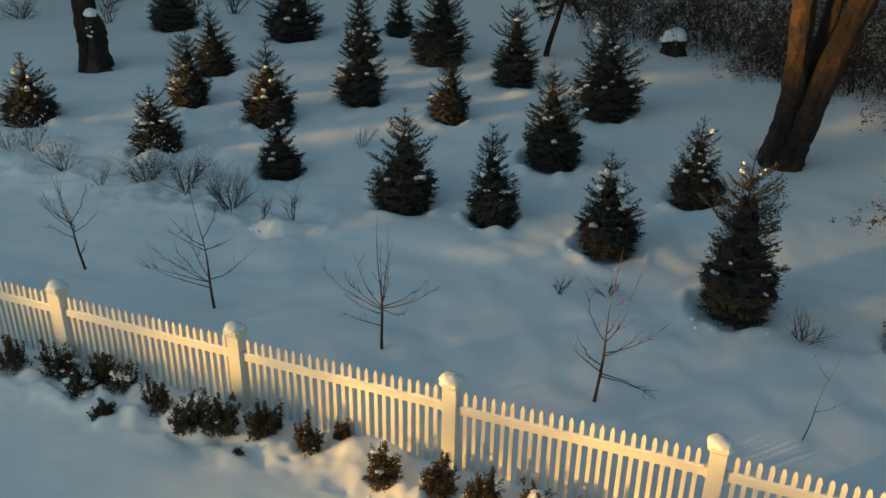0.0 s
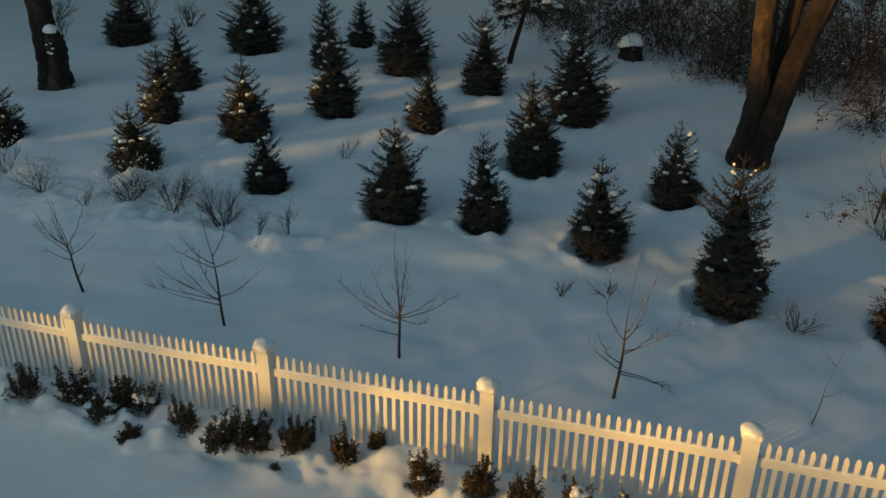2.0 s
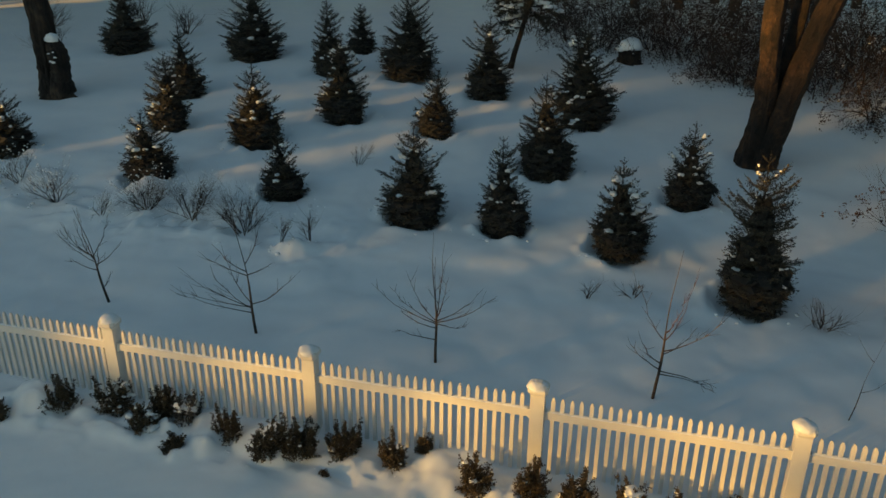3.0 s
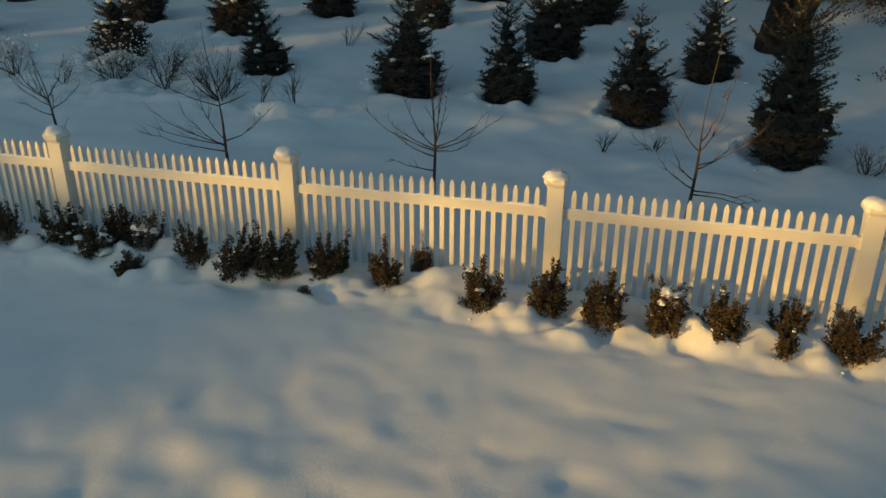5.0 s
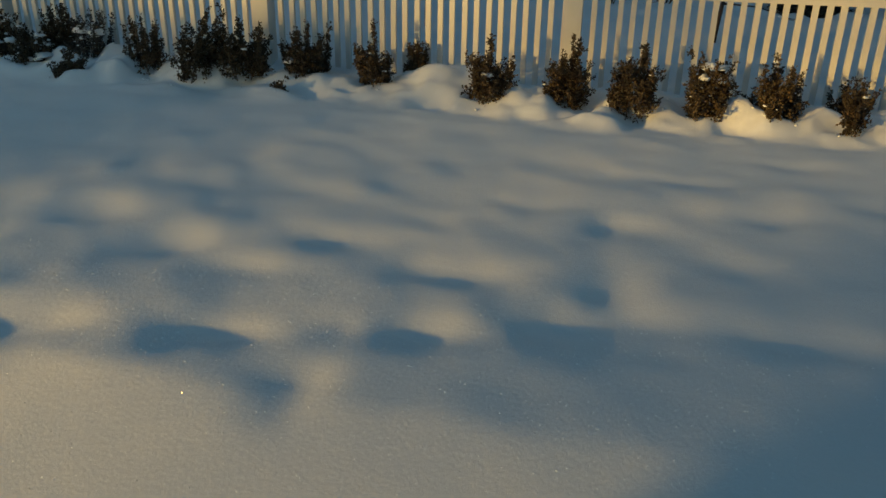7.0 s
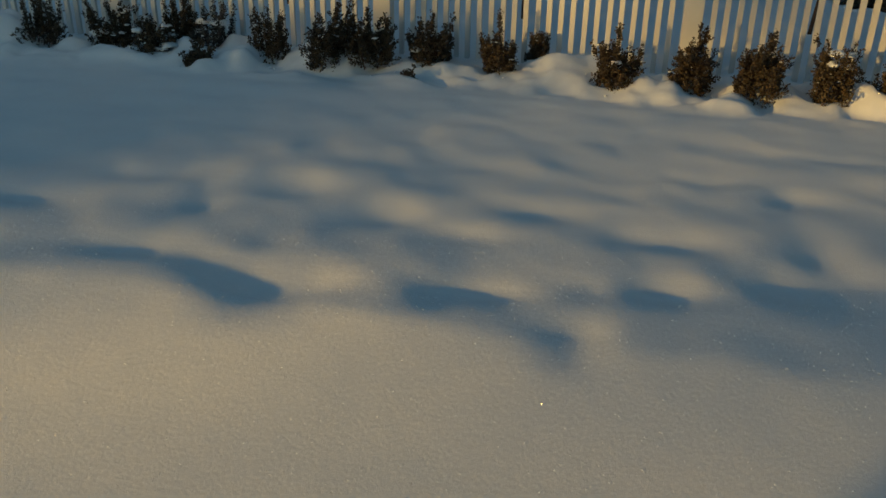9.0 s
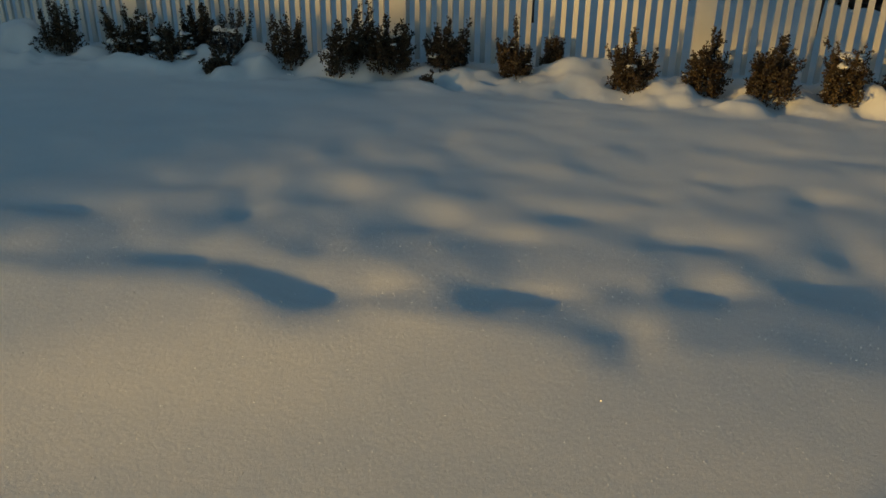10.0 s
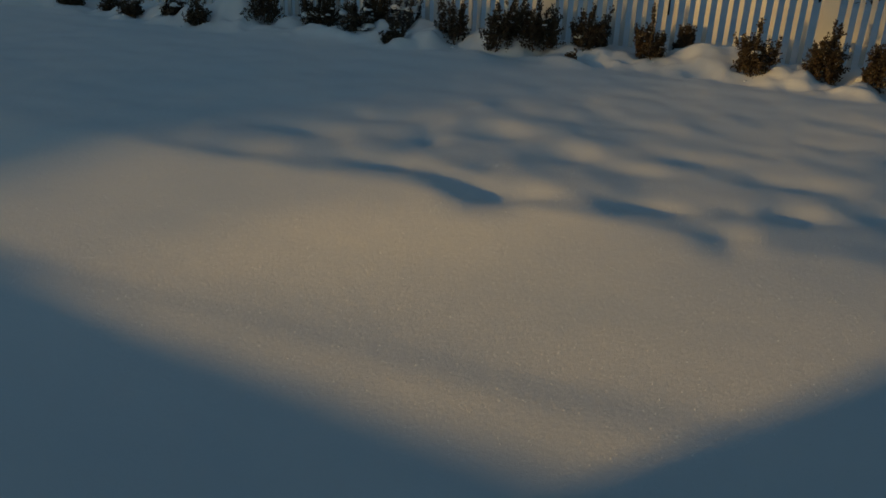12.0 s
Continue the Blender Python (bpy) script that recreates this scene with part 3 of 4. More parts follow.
    for i in rng.choice(len(high), min(n, len(high)), False):
        p, ln, q = high[i]
        big = 1.5 if rng.rand() < 0.28 * snow and full < 1.05 else 0.75 if full > 1.05 else 1.0
        s = min(rng.uniform(0.02, 0.042) * big, 0.2 * ln)
        a, b = p[2], p[4]
        side = np.array([-(b - a)[1], (b - a)[0], 0]) * rng.uniform(-0.5, 0.5)
        t1 = rng.uniform(0.35, 0.95)
        for t in np.linspace(t1 - rng.uniform(0.1, 0.5), t1, rng.randint(2, 5)):
            c = a + (b - a) * t + side * t + np.array([0, 0, 0.02 + 0.25 * s]) + rng.normal(0, 0.25 * s, 3)
            e = s * rng.uniform(0.55, 1.15)
            g.blob(c, (e * rng.uniform(1.1, 1.6), e * rng.uniform(1.1, 1.6), e * 0.8), 2 if s > 0.03 and y < 8 else 1, 0.7, 0.5)
    part("snow_load", g, SNOW_CLUMP, tree, "clumps of snow", kind="stuff")


for i, row in enumerate(SPRUCES):
    spruce(*row, 100 + i)


def leaf_cloud(centres, ways, per, size, rng, spread):
    """Small oval leaves round twig ends."""
    n = len(centres)
    c = np.repeat(centres, per, 0) + rng.normal(0, spread, (n * per, 3))
    d = unit(np.repeat(ways, per, 0) * 0.6 + rng.normal(0, 0.7, (n * per, 3)))
    a = unit(np.cross(d, rng.normal(0, 1, (n * per, 3))))
    up = np.cross(a, d)
    s = size * rng.uniform(0.7, 1.25, (n * per, 1))
    v = np.stack([c, c + d * s * 0.5 + a * s * 0.3 + up * s * 0.06, c + d * s, c + d * s * 0.5 - a * s * 0.3 + up * s * 0.06], 1).reshape(-1, 3)
    return v, np.arange(len(v)).reshape(-1, 4)


# habit: share of the height that is closed, number of leafy plumes, leaf clusters a litre, snow
HABITS = {"tufted": (0.6, 6, 1.0, 0.5), "block": (0.72, 4, 1.1, 0.4), "spire": (0.5, 5, 1.0, 0.7), "airy": (0.34, 13, 0.35, 0.3), "ball": (0.86, 5, 1.0, 1.0), "frosted": (0.56, 7, 0.8, 3.0), "dry": (0.4, 13, 0.3, 2.2), "buried": (0.9, 0, 1.0, 0.0)}


def shrub(x, y, r, h, lean, habit, seed):
    rng = np.random.RandomState(seed)
    closed, plumes, thick, snowy = HABITS[habit]
    z0 = gz(x, y) - 0.05
    h, r = h + 0.01, r * 0.94
    label = {"buried": "tip of a buried evergreen shrub in the snow", "dry": "half-withered greyish shrub crusted with snow", "frosted": "small leafy evergreen shrub crusted with snow",
             "airy": "thin open evergreen shrub with bare stems in snow"}.get(habit, "small leafy evergreen shrub poking out of the snow")
    ob = thing("evergreen_shrub", (x, y, z0), label, "shrub", "shrubs along the fence")
    g, C, D = Geo(), [], []
    ph = rng.uniform(0, 6.283, 3)
    edge = lambda k: r * (0.95 + 0.13 * math.sin(2 * k + ph[0]) + 0.12 * math.sin(5 * k + ph[1]))
    crest = lambda px, py: closed * h * (1 + 0.9 * float(value_noise(px * 13 + seed * 3.7, py * 13 + seed * 1.3)))
    # the closed lower body, cut off square by the snow
    n = int(1700 * thick * r * r * closed * h / 0.03 + 30)
    for _ in range(n):
        k, q = rng.uniform(0, 6.283), math.sqrt(rng.uniform(0.05, 0.72))
        ro = edge(k) * q
        px, py = math.cos(k) * ro, math.sin(k) * ro
        zz = crest(px, py) * (1 - 0.3 * q * q) * (0.92 - 0.9 * rng.rand() ** 1.5)
        C.append(np.array([px + lean * zz / h, py, zz]))
        D.append(unit(np.array([px, py, 0]) / r * 0.7 + np.array([0, 0, 0.8]) + rng.normal(0, 0.3, 3)))
    # short sprigs that make its edge ragged
    for _ in range(int((20 + 330 * r) * min(1.0, thick + 0.15))):
        k, q = rng.uniform(0, 6.283), rng.uniform(0.55, 0.95)
        px, py = math.cos(k) * edge(k) * q, math.sin(k) * edge(k) * q
        zz = crest(px, py) * (0.95 - 0.85 * rng.rand() ** 1.3)
        w = unit(np.array([math.cos(k), math.sin(k), 0]) * rng.uniform(0.1, 0.8) + np.array([0, 0, rng.uniform(0.5, 1.1)]) + rng.normal(0, 0.2, 3))
        ln = rng.uniform(0.035, 0.095) * min(1.0, h / 0.35)
        a = np.array([px + lean * zz / h, py, zz])
        g.tube([a, a + w * ln * 0.5, a + w * ln], [0.003, 0.0025, 0.0015], 3)
        for t in np.arange(0.15, 1.05, 0.016 / ln):
            C.append(a + w * ln * t + rng.normal(0, 0.004, 3)), D.append(w)
    # taller leafy shoots of uneven height that stand out of it
    for i in range(plumes):
        k = ph[2] + i * 2.4 + rng.uniform(-0.5, 0.5)
        ro = edge(k) * (rng.uniform(0.3, 0.95) if i else 0.22)
        hh = h * (1.0 if i == 0 else rng.uniform(0.62, 0.97) if habit != "spire" else rng.uniform(0.5, 0.74))
        tip = np.array([math.cos(k) * ro * 1.15 + lean * hh / h, math.sin(k) * ro, hh])
        b = np.array([math.cos(k) * ro * 0.5, math.sin(k) * ro * 0.5, -0.03])
        mid = (b + tip) / 2 + np.array([math.cos(k), math.sin(k), 0]) * ro * 0.2
        tt = np.linspace(0, 1, 6)
        pts = np.array([(1 - t) ** 2 * b + 2 * t * (1 - t) * mid + t * t * tip for t in tt])
        g.tube(pts, 0.005 * (1.15 - tt), 4)
        thin = habit in ("airy", "dry")
        for t in np.linspace(0.35, 1.0, max(4, int(hh / 0.016))):
            c = np.array([np.interp(t, tt, pts[:, e]) for e in range(3)])
            C.append(c + rng.normal(0, 0.005, 3)), D.append(unit(tip - mid + rng.normal(0, 0.25, 3)))
            if rng.rand() < (0.25 if thin else 0.5) and t < 0.93:
                w = unit(unit(tip - mid) * 0.8 + rng.normal(0, 0.55, 3) + np.array([0, 0, 0.3]))
                ln = rng.uniform(0.03, 0.07) * (1.2 - 0.6 * t)
                g.tube([c, c + w * ln], [0.0025, 0.0014], 3)
                for e in np.arange(0.3, 1.05, 0.016 / ln):
                    C.append(c + w * ln * e), D.append(w)
    if plumes:
        part("stem_tangle", g, TWIG, ob, kind="stuff")
    v, f = leaf_cloud(np.array(C), np.array(D), 6 if habit != "dry" else 4, 0.0215, rng, 0.007)
    g = Geo()
    g.v, g.f = [v], f.tolist()
    part("foliage", g, WITHERED_LEAF if habit == "dry" else BOX_LEAF, ob, smooth=False, kind="stuff")
    if snowy:
        g = Geo()
        high = [c for c in C if c[2] > 0.45 * closed * h]
        for _ in range(int((6 + 34 * r) * snowy)):
            c = high[rng.randint(len(high))]
            e = rng.uniform(0.007, 0.015) * (rng.uniform(1.6, 3.0) if rng.rand() < 0.12 * snowy else 1)
            g.blob(c + np.array([0, 0, 0.008 + 0.25 * e]), (e * rng.uniform(1.1, 1.9), e * rng.uniform(1.1, 1.9), e * 0.75), 2 if e > 0.02 else 1, 1.0, 0.5)
        if habit == "ball":
            g.blob((0.02, 0, h * 0.9), (r * 0.5, r * 0.5, 0.022), 3, 0.8, 0.4)
        part("snow_load", g, SNOW_CLUMP, ob, "crumbs of snow", kind="stuff")


for i, row in enumerate(SHRUBS):
    shrub(*row, 300 + i)


def grow(g, rng, p, d, length, r0, depth, spread, up, tips, sides=4, droop=0.0, forks=3):
    """A branch that wanders, tapers and forks."""
    n = 6 if depth > 0 else 4
    pts, dd = [np.array(p, float)], unit(np.array(d, float))
    for i in range(n):
        dd = unit(dd + rng.normal(0, 0.09, 3) + np.array([0, 0, up - droop * i / n]))
        pts.append(pts[-1] + dd * length / n)
    tt = np.linspace(0, 1, n + 1)
    g.tube(pts, r0 * (1 - 0.65 * tt), sides)
    tips.append((pts[-1], dd))
    if depth <= 0:
        return
    for j in range(forks):
        t = rng.uniform(0.3, 0.95)
        q = np.array([np.interp(t, tt, np.array(pts)[:, e]) for e in range(3)])
        w = unit(dd + rng.normal(0, spread, 3))
        grow(g, rng, q, w, length * rng.uniform(0.45, 0.75), r0 * (1 - 0.55 * t) * 0.62, depth - 1, spread, up, tips, max(3, sides - 1), droop, forks)


# thin saplings behind the fence: place, height, lean of the top, limbs as (start height, dx, dy, end height)
SAPLINGS = [
    (-6.30, 1.73, 1.4, -0.3, [(0.62, -0.74, 0.1, 0.98), (0.55, 0.14, -0.2, 0.95), (0.7, -0.5, -0.1, 1.22), (0.64, -0.6, 0.3, 1.1), (0.72, -0.02, 0.3, 1.24), (0.66, -0.36, 0.1, 1.36), (0.5, -0.4, -0.15, 0.72), (0.25, 0.12, 0.0, 0.5), (0.58, 0.16, 0.25, 0.86), (0.7, -0.62, 0.0, 1.05)]),
    (-3.91, 1.52, 1.75, -0.18, [(0.32, -1.05, -0.1, 0.52), (0.4, -1.1, 0.05, 0.82), (0.84, -0.86, 0.2, 1.0), (0.46, -0.55, 0.3, 1.08), (0.44, 0.5, 0.1, 0.86), (0.85, 0.24, 0.2, 1.0), (0.4, -0.85, -0.3, 0.66), (0.9, -0.4, -0.2, 1.35), (0.38, -0.7, 0.15, 0.86), (1.0, 0.06, 0.2, 1.5)]),
    (-1.465, 1.51, 1.75, -0.05, [(0.56, -0.82, 0.0, 1.02), (0.34, -0.48, -0.1, 0.46), (0.58, 0.68, 0.1, 0.98), (0.56, 0.42, -0.3, 0.72), (0.58, -0.66, 0.2, 0.88), (0.6, -0.4, 0.1, 1.16), (0.66, 0.06, 0.1, 1.6), (0.66, -0.06, 0.1, 1.4), (0.64, 0.16, -0.15, 1.3), (0.5, -0.4, -0.2, 0.8), (0.6, 0.5, 0.3, 0.95)]),
    (1.15, 1.425, 1.9, 0.10, [(0.42, -0.36, 0.0, 0.78), (0.5, -0.25, -0.2, 1.0), (0.66, 0.7, 0.1, 1.18), (0.36, 0.62, 0.0, 0.24), (0.8, 0.3, 0.1, 1.6), (0.4, 0.62, -0.2, 0.42), (0.8, -0.28, 0.2, 1.35), (0.9, 0.2, -0.2, 1.5), (0.62, 0.4, 0.25, 0.9)]),
    (3.26, 1.63, 1.15, 0.17, [(0.41, 0.35, 0.0, 0.68), (0.8, -0.08, 0.05, 1.05)]),
    (4.8, 7.4, 1.5, 0.2, [(0.5, -0.3, 0.1, 1.0), (0.6, 0.4, 0.0, 1.15), (0.75, -0.2, -0.1, 1.35), (0.8, 0.3, 0.2, 1.45)])]


def sapling(x, y, h, tip, limbs, seed):
    rng = np.random.RandomState(seed)
    thin = len(limbs) < 3
    ob = thing("bare_sapling", (x, y, gz(x, y) - 0.03), "thin bare sapling with spreading reddish twigs in snow" if not thin else "whip-thin bare sapling standing in snow",
               "sapling", "saplings behind the fence")
    g = Geo()
    tt = np.linspace(0, 1, 11)
    pts = np.array([(tip * t ** 1.2 + 0.012 * math.sin(9 * t + seed), 0.012 * math.cos(7 * t + seed), h * t) for t in tt])
    g.tube(pts, (0.007 if thin else 0.02) * np.interp(tt, [0, 0.35, 0.48, 1], [1.0, 0.72, 0.36, 0.1]), 7)
    part("trunk", g, TWIG, ob)
    for z0, dx, dy, z1 in limbs:
        g, tips = Geo(), []
        a = np.array([np.interp(z0 / h, tt, pts[:, e]) for e in range(3)])
        b = np.array([dx, dy, z1])
        mid = (a + b) / 2 + np.array([dx * 0.14, 0, -0.3 * (z1 - z0) + 0.02])
        t2 = np.linspace(0, 1, 8)
        p2 = np.array([(1 - t) ** 2 * a + 2 * t * (1 - t) * mid + t * t * b for t in t2]) + rng.normal(0, 0.012, (8, 3)) * t2[:, None]
        g.tube(p2, (0.004 if thin else 0.0085) * (1.05 - 0.85 * t2 ** 0.7), 4)
        for _ in range(1 if thin else 7):
            i = rng.randint(2, 7)
            w = unit(p2[i + 1] - p2[i - 1]) + rng.normal(0, 0.45, 3) * np.array([1, 1, 0.7]) + np.array([0, 0, 0.2])
            grow(g, rng, p2[i], w, 0.3 * np.linalg.norm(b - a) * rng.uniform(0.25, 1.1), 0.0036, 0, 0.4, 0.03, tips, 3)
        part("limb", g, TWIG_RED if z1 > 1.25 else TWIG, ob)


for i, row in enumerate(SAPLINGS):
    sapling(*row, 40 + i)

# bare bushes: x, y, radius, height, stems
NEAR_BUSHES = [
    (-10.82, 4.59, 0.25, 0.4, 9), (-10.19, 4.59, 0.32, 0.5, 12), (-9.06, 4.14, 0.36, 0.52, 16), (-7.95, 3.83, 0.14, 0.36, 6), (-7.42, 4.39, 0.5, 0.55, 30), (-6.51, 4.26, 0.5, 0.58, 30), (-5.41, 4.04, 0.45, 0.6, 28),
    (-4.6, 3.69, 0.16, 0.36, 7), (-4.25, 4.05, 0.14, 0.46, 7), (3.32, 3.84, 0.36, 0.42, 16), (0.17, 3.73, 0.1, 0.32, 5), (0.8, 3.98, 0.26, 0.26, 9), (-4.53, 6.97, 0.2, 0.36, 7), (4.95, 6.95, 0.42, 0.95, 22),
    (5.45, 6.9, 0.4, 0.8, 18), (5.1, 6.1, 0.3, 0.8, 8)]
FAR_BUSHES = [
    (-19.7, 13.2, 0.7, 0.7, 18), (-18.4, 15.5, 0.8, 0.9, 18), (-13.8, 16.1, 0.6, 0.8, 16), (-16.5, 13.5, 0.5, 0.7, 14), (-15.6, 11.9, 0.4, 0.6, 12), (-11.9, 17.0, 0.6, 0.9, 16), (-16.0, 17.0, 0.8, 0.9, 18)]
BUSHES = NEAR_BUSHES + FAR_BUSHES


def bare_bush(x, y, r, h, stems, seed):
    rng = np.random.RandomState(seed)
    ob = thing("bare_bush", (x, y, gz(x, y) - 0.03), "low bare bush of thin twigs, lightly frosted with snow", "bush", "bare bushes in the snow")
    tips = []
    for i in range(max(5, int(stems * 0.85))):
        g = Geo()
        k = rng.uniform(0, 6.283)
        o = np.array([math.cos(k), math.sin(k), 0])
        grow(g, rng, o * r * 0.3 * rng.rand(), o * rng.uniform(0.1, 1.35) * r / h + np.array([0, 0, 0.9]) + rng.normal(0, 0.15, 3), h * rng.uniform(0.6, 1.0), 0.0075 if y < 10 else 0.015, 2, 0.42, 0.02, tips, 4, 0.0, 5 if -11 < x < -4 else 4)
        part("stem", g, TWIG if y < 10 else TWIG_DARK, ob)
    g = Geo()
    for i in rng.choice(len(tips), int(len(tips) * (0.4 if x < -6 else 0.12 if x < -4 else 0.004)) + 1, False):
        s = rng.uniform(0.005, 0.012)
        g.blob(tips[i][0], (s * 1.5, s * 1.5, s), 1, 0.4)
    part("snow_load", g, SNOW_CLUMP, ob, "crumbs of snow on the twigs", kind="stuff")
    if 4.9 < x < 5.5 and y > 6.5:
        low = [q for q in tips if q[0][2] < 0.75 * h]
        v, f = leaf_cloud(np.array([q[0] for q in low]), np.array([q[1] for q in low]), 9, 0.045, rng, 0.03)
        g = Geo()
        g.v, g.f = [v], f.tolist()
        part("dry_foliage", g, RUSTY_LEAF, ob, "rust-brown withered leaves", smooth=False, kind="stuff")


for i, row in enumerate(BUSHES):
    bare_bush(*row, 500 + i)


# old trunks
def rugged_limb(g, rng, pts, radii, sides=64, ridges=0.13):
    """A thick limb with ridged, lumpy bark."""
    pts = np.asarray(pts, float)
    t0 = np.linspace(0, 1, len(pts))
    m = 130
    tt = np.linspace(0, 1, m)
    P = np.stack([np.interp(tt, t0, pts[:, e]) for e in range(3)], 1)
    ker = np.array([1, 2, 3, 2, 1]) / 9
    for e in range(3):
        P[2:-2, e] = np.convolve(P[:, e], ker, "valid")
    R = np.interp(tt, t0, radii)
    d = unit(np.gradient(P, axis=0))
    a = unit(np.cross(d, [[0.2, 1, 0.1]]))
    b = np.cross(d, a)
    k = np.arange(sides) * 2 * math.pi / sides
    ph = rng.uniform(0, 6, 4)
    v = np.zeros((m, sides, 3))
    for i in range(m):
        for j in range(sides):
            w = 1 + ridges * (math.sin(5 * k[j] + ph[0] + tt[i] * 3) * 0.6 + math.sin(9 * k[j] + ph[1] - tt[i] * 4) * 0.4) + 0.2 * noise.noise(Vector((math.cos(k[j]) * 1.3, math.sin(k[j]) * 1.3, tt[i] * 9 + ph[2]))) + 0.13 * noise.noise(Vector((math.cos(k[j]) * 4, math.sin(k[j]) * 4, tt[i] * 20 + ph[3]))) + 0.12 * abs(noise.noise(Vector((math.cos(k[j]) * 7, math.sin(k[j]) * 7, tt[i] * 16 + ph[1])))) - 0.02
            v[i, j] = P[i] + (a[i] * math.cos(k[j]) + b[i] * math.sin(k[j])) * R[i] * w
    f = []
    for i in range(m - 1):
        for j in range(sides):
            f.append([i * sides + j, i * sides + (j + 1) % sides, (i + 1) * sides + (j + 1) % sides, (i + 1) * sides + j])
    f.append([(m - 1) * sides + j for j in range(sides)])
    g.add(v.reshape(-1, 3), f)


def crown_limbs(parent, rng, starts, name="twig_crown"):
    g, tips = Geo(), []
    for p, d, L, r in starts:
        grow(g, rng, p, d, L, r, 2, 0.4, 0.03, tips, 6, 0.0, 4)
    part(name, g, BARK_DARK, parent, kind="stuff")


def old_trees():
    rng = np.random.RandomState(9)
    x, y = TRUNK_RIGHT
    t = thing("forked_tree", (x, y, gz(x, y) - 0.1), "old forked tree trunk with rough brown bark", "tree")
    g = Geo()
    rugged_limb(g, rng, [(-0.12, 0, -0.1), (-0.12, 0, 0.25), (-0.08, 0, 0.8), (-0.03, 0, 1.42), (-0.06, 0, 2.2), (-0.11, 0.05, 3.15), (-0.15, 0.1, 4.5), (-0.2, 0.2, 6.0)], [0.31, 0.28, 0.24, 0.2, 0.19, 0.19, 0.16, 0.12], ridges=0.06)
    part("trunk", g, BARK, t)
    g = Geo()
    rugged_limb(g, rng, [(0.1, -0.06, -0.1), (0.12, -0.06, 0.25), (0.2, -0.06, 0.7), (0.36, -0.05, 1.42), (0.54, -0.02, 2.2), (0.8, 0, 3.15), (1.3, 0.1, 4.6), (1.95, 0.2, 6.0)], [0.30, 0.28, 0.26, 0.23, 0.21, 0.2, 0.16, 0.12], ridges=0.06)
    part("limb", g, BARK, t)
    g = Geo()
    rugged_limb(g, rng, [(0.1, 0.2, 0.2), (0.16, 0.25, 1.0), (0.25, 0.3, 2.0), (0.4, 0.35, 3.2), (0.7, 0.5, 5.5)], [0.2, 0.18, 0.15, 0.14, 0.1], 16)
    part("limb", g, BARK, t)
    crown_limbs(t, rng, [((-0.2, 0.2, 5.8), (0, 0.2, 1), 3, 0.11), ((1.95, 0.2, 5.8), (0.6, 0.1, 1), 3, 0.11), ((0.7, 0.5, 5.3), (0.2, 0.5, 1), 2.5, 0.09)])
    x, y = TRUNK_LEFT
    t = thing("old_tree", (x, y, gz(x, y) - 0.1), "old dark tree trunk with a broken side limb", "tree")
    g = Geo()
    rugged_limb(g, rng, [(-0.06, 0, -0.1), (-0.07, 0, 0.3), (-0.1, 0, 1.0), (-0.17, 0, 2.2), (-0.3, 0, 3.5), (-0.5, 0.1, 6.0)], [0.42, 0.36, 0.29, 0.25, 0.23, 0.16], ridges=0.14)
    part("trunk", g, BARK_DARK, t)
    g = Geo()
    rugged_limb(g, rng, [(0.2, -0.15, 0.0), (0.27, -0.18, 0.45), (0.36, -0.2, 0.85), (0.33, -0.19, 1.2), (0.22, -0.14, 1.5)], [0.27, 0.21, 0.21, 0.22, 0.14], 28, 0.16)
    part("broken_limb", g, BARK_DARK, t, "stub of a broken limb")
    g = Geo()
    # solid lump, coloured near-black for the shade within the hole
    g.blob((0.34, -0.37, 1.14), (0.12, 0.06, 0.17), 3, 0.5)
    part("hollow", g, HOLLOW_DARK, t, "near-black lump painted as the shaded hollow in the stub")
    g = Geo()
    rugged_limb(g, rng, [(0.2, -0.1, 0.35), (0.42, -0.16, 0.14), (0.66, -0.2, 0.06), (0.8, -0.22, 0.0)], [0.16, 0.12, 0.09, 0.05], 14, 0.15)
    part("root", g, BARK_DARK, t)
    g = Geo()
    g.blob((0.25, -0.2, 1.5), (0.17, 0.15, 0.13), 3, 0.45, 0.4)
    for bx, bz, be in ((0.3, 1.02, 0.035), (0.38, 1.0, 0.045), (0.43, 1.12, 0.03), (0.27, 1.2, 0.03), (0.4, 1.24, 0.025)):
        g.blob((bx, -0.42, bz), (be * 1.3, be, be * 0.8), 2, 0.8, 0.4)
    part("snow_load", g, SNOW_CLUMP, t, "snow lying on the stub", kind="stuff")
    crown_limbs(t, rng, [((-0.5, 0.1, 5.8), (-0.2, 0.1, 1), 3, 0.15)])
    # stump
    x, y = -0.04, 16.96
    t = thing("tree_stump", (x, y, gz(x, y) - 0.05), "dark tree stump under a thick cap of snow", "stump")
    g = Geo()
    rugged_limb(g, rng, [(0, 0, -0.1), (0, 0, 0.15), (0.02, 0, 0.45)], [0.36, 0.32, 0.3], 18, 0.12)
    part("trunk", g, BARK_DARK, t)
    g = Geo()
    g.blob((0.0, 0, 0.5), (0.33, 0.32, 0.22), 3, 0.3, 0.35)
    g.blob((-0.22, -0.12, 0.42), (0.16, 0.14, 0.12), 2, 0.5, 0.35)
    part("snow_cap", g, SNOW_CLUMP, t, "thick cap of snow")
    # leaning pine
    x, y = -3.10, 14.92
    t = thing("pine_tree", (x, y, gz(x, y) - 0.05), "young pine with a bare leaning reddish trunk and drooping boughs", "tree")
    g = Geo()
    pts = np.array([(0, 0, 0), (0.08, 0, 0.4), (0.25, 0, 1.0), (0.38, 0, 1.5), (0.45, 0, 2.2), (0.48, 0, 3.0)])
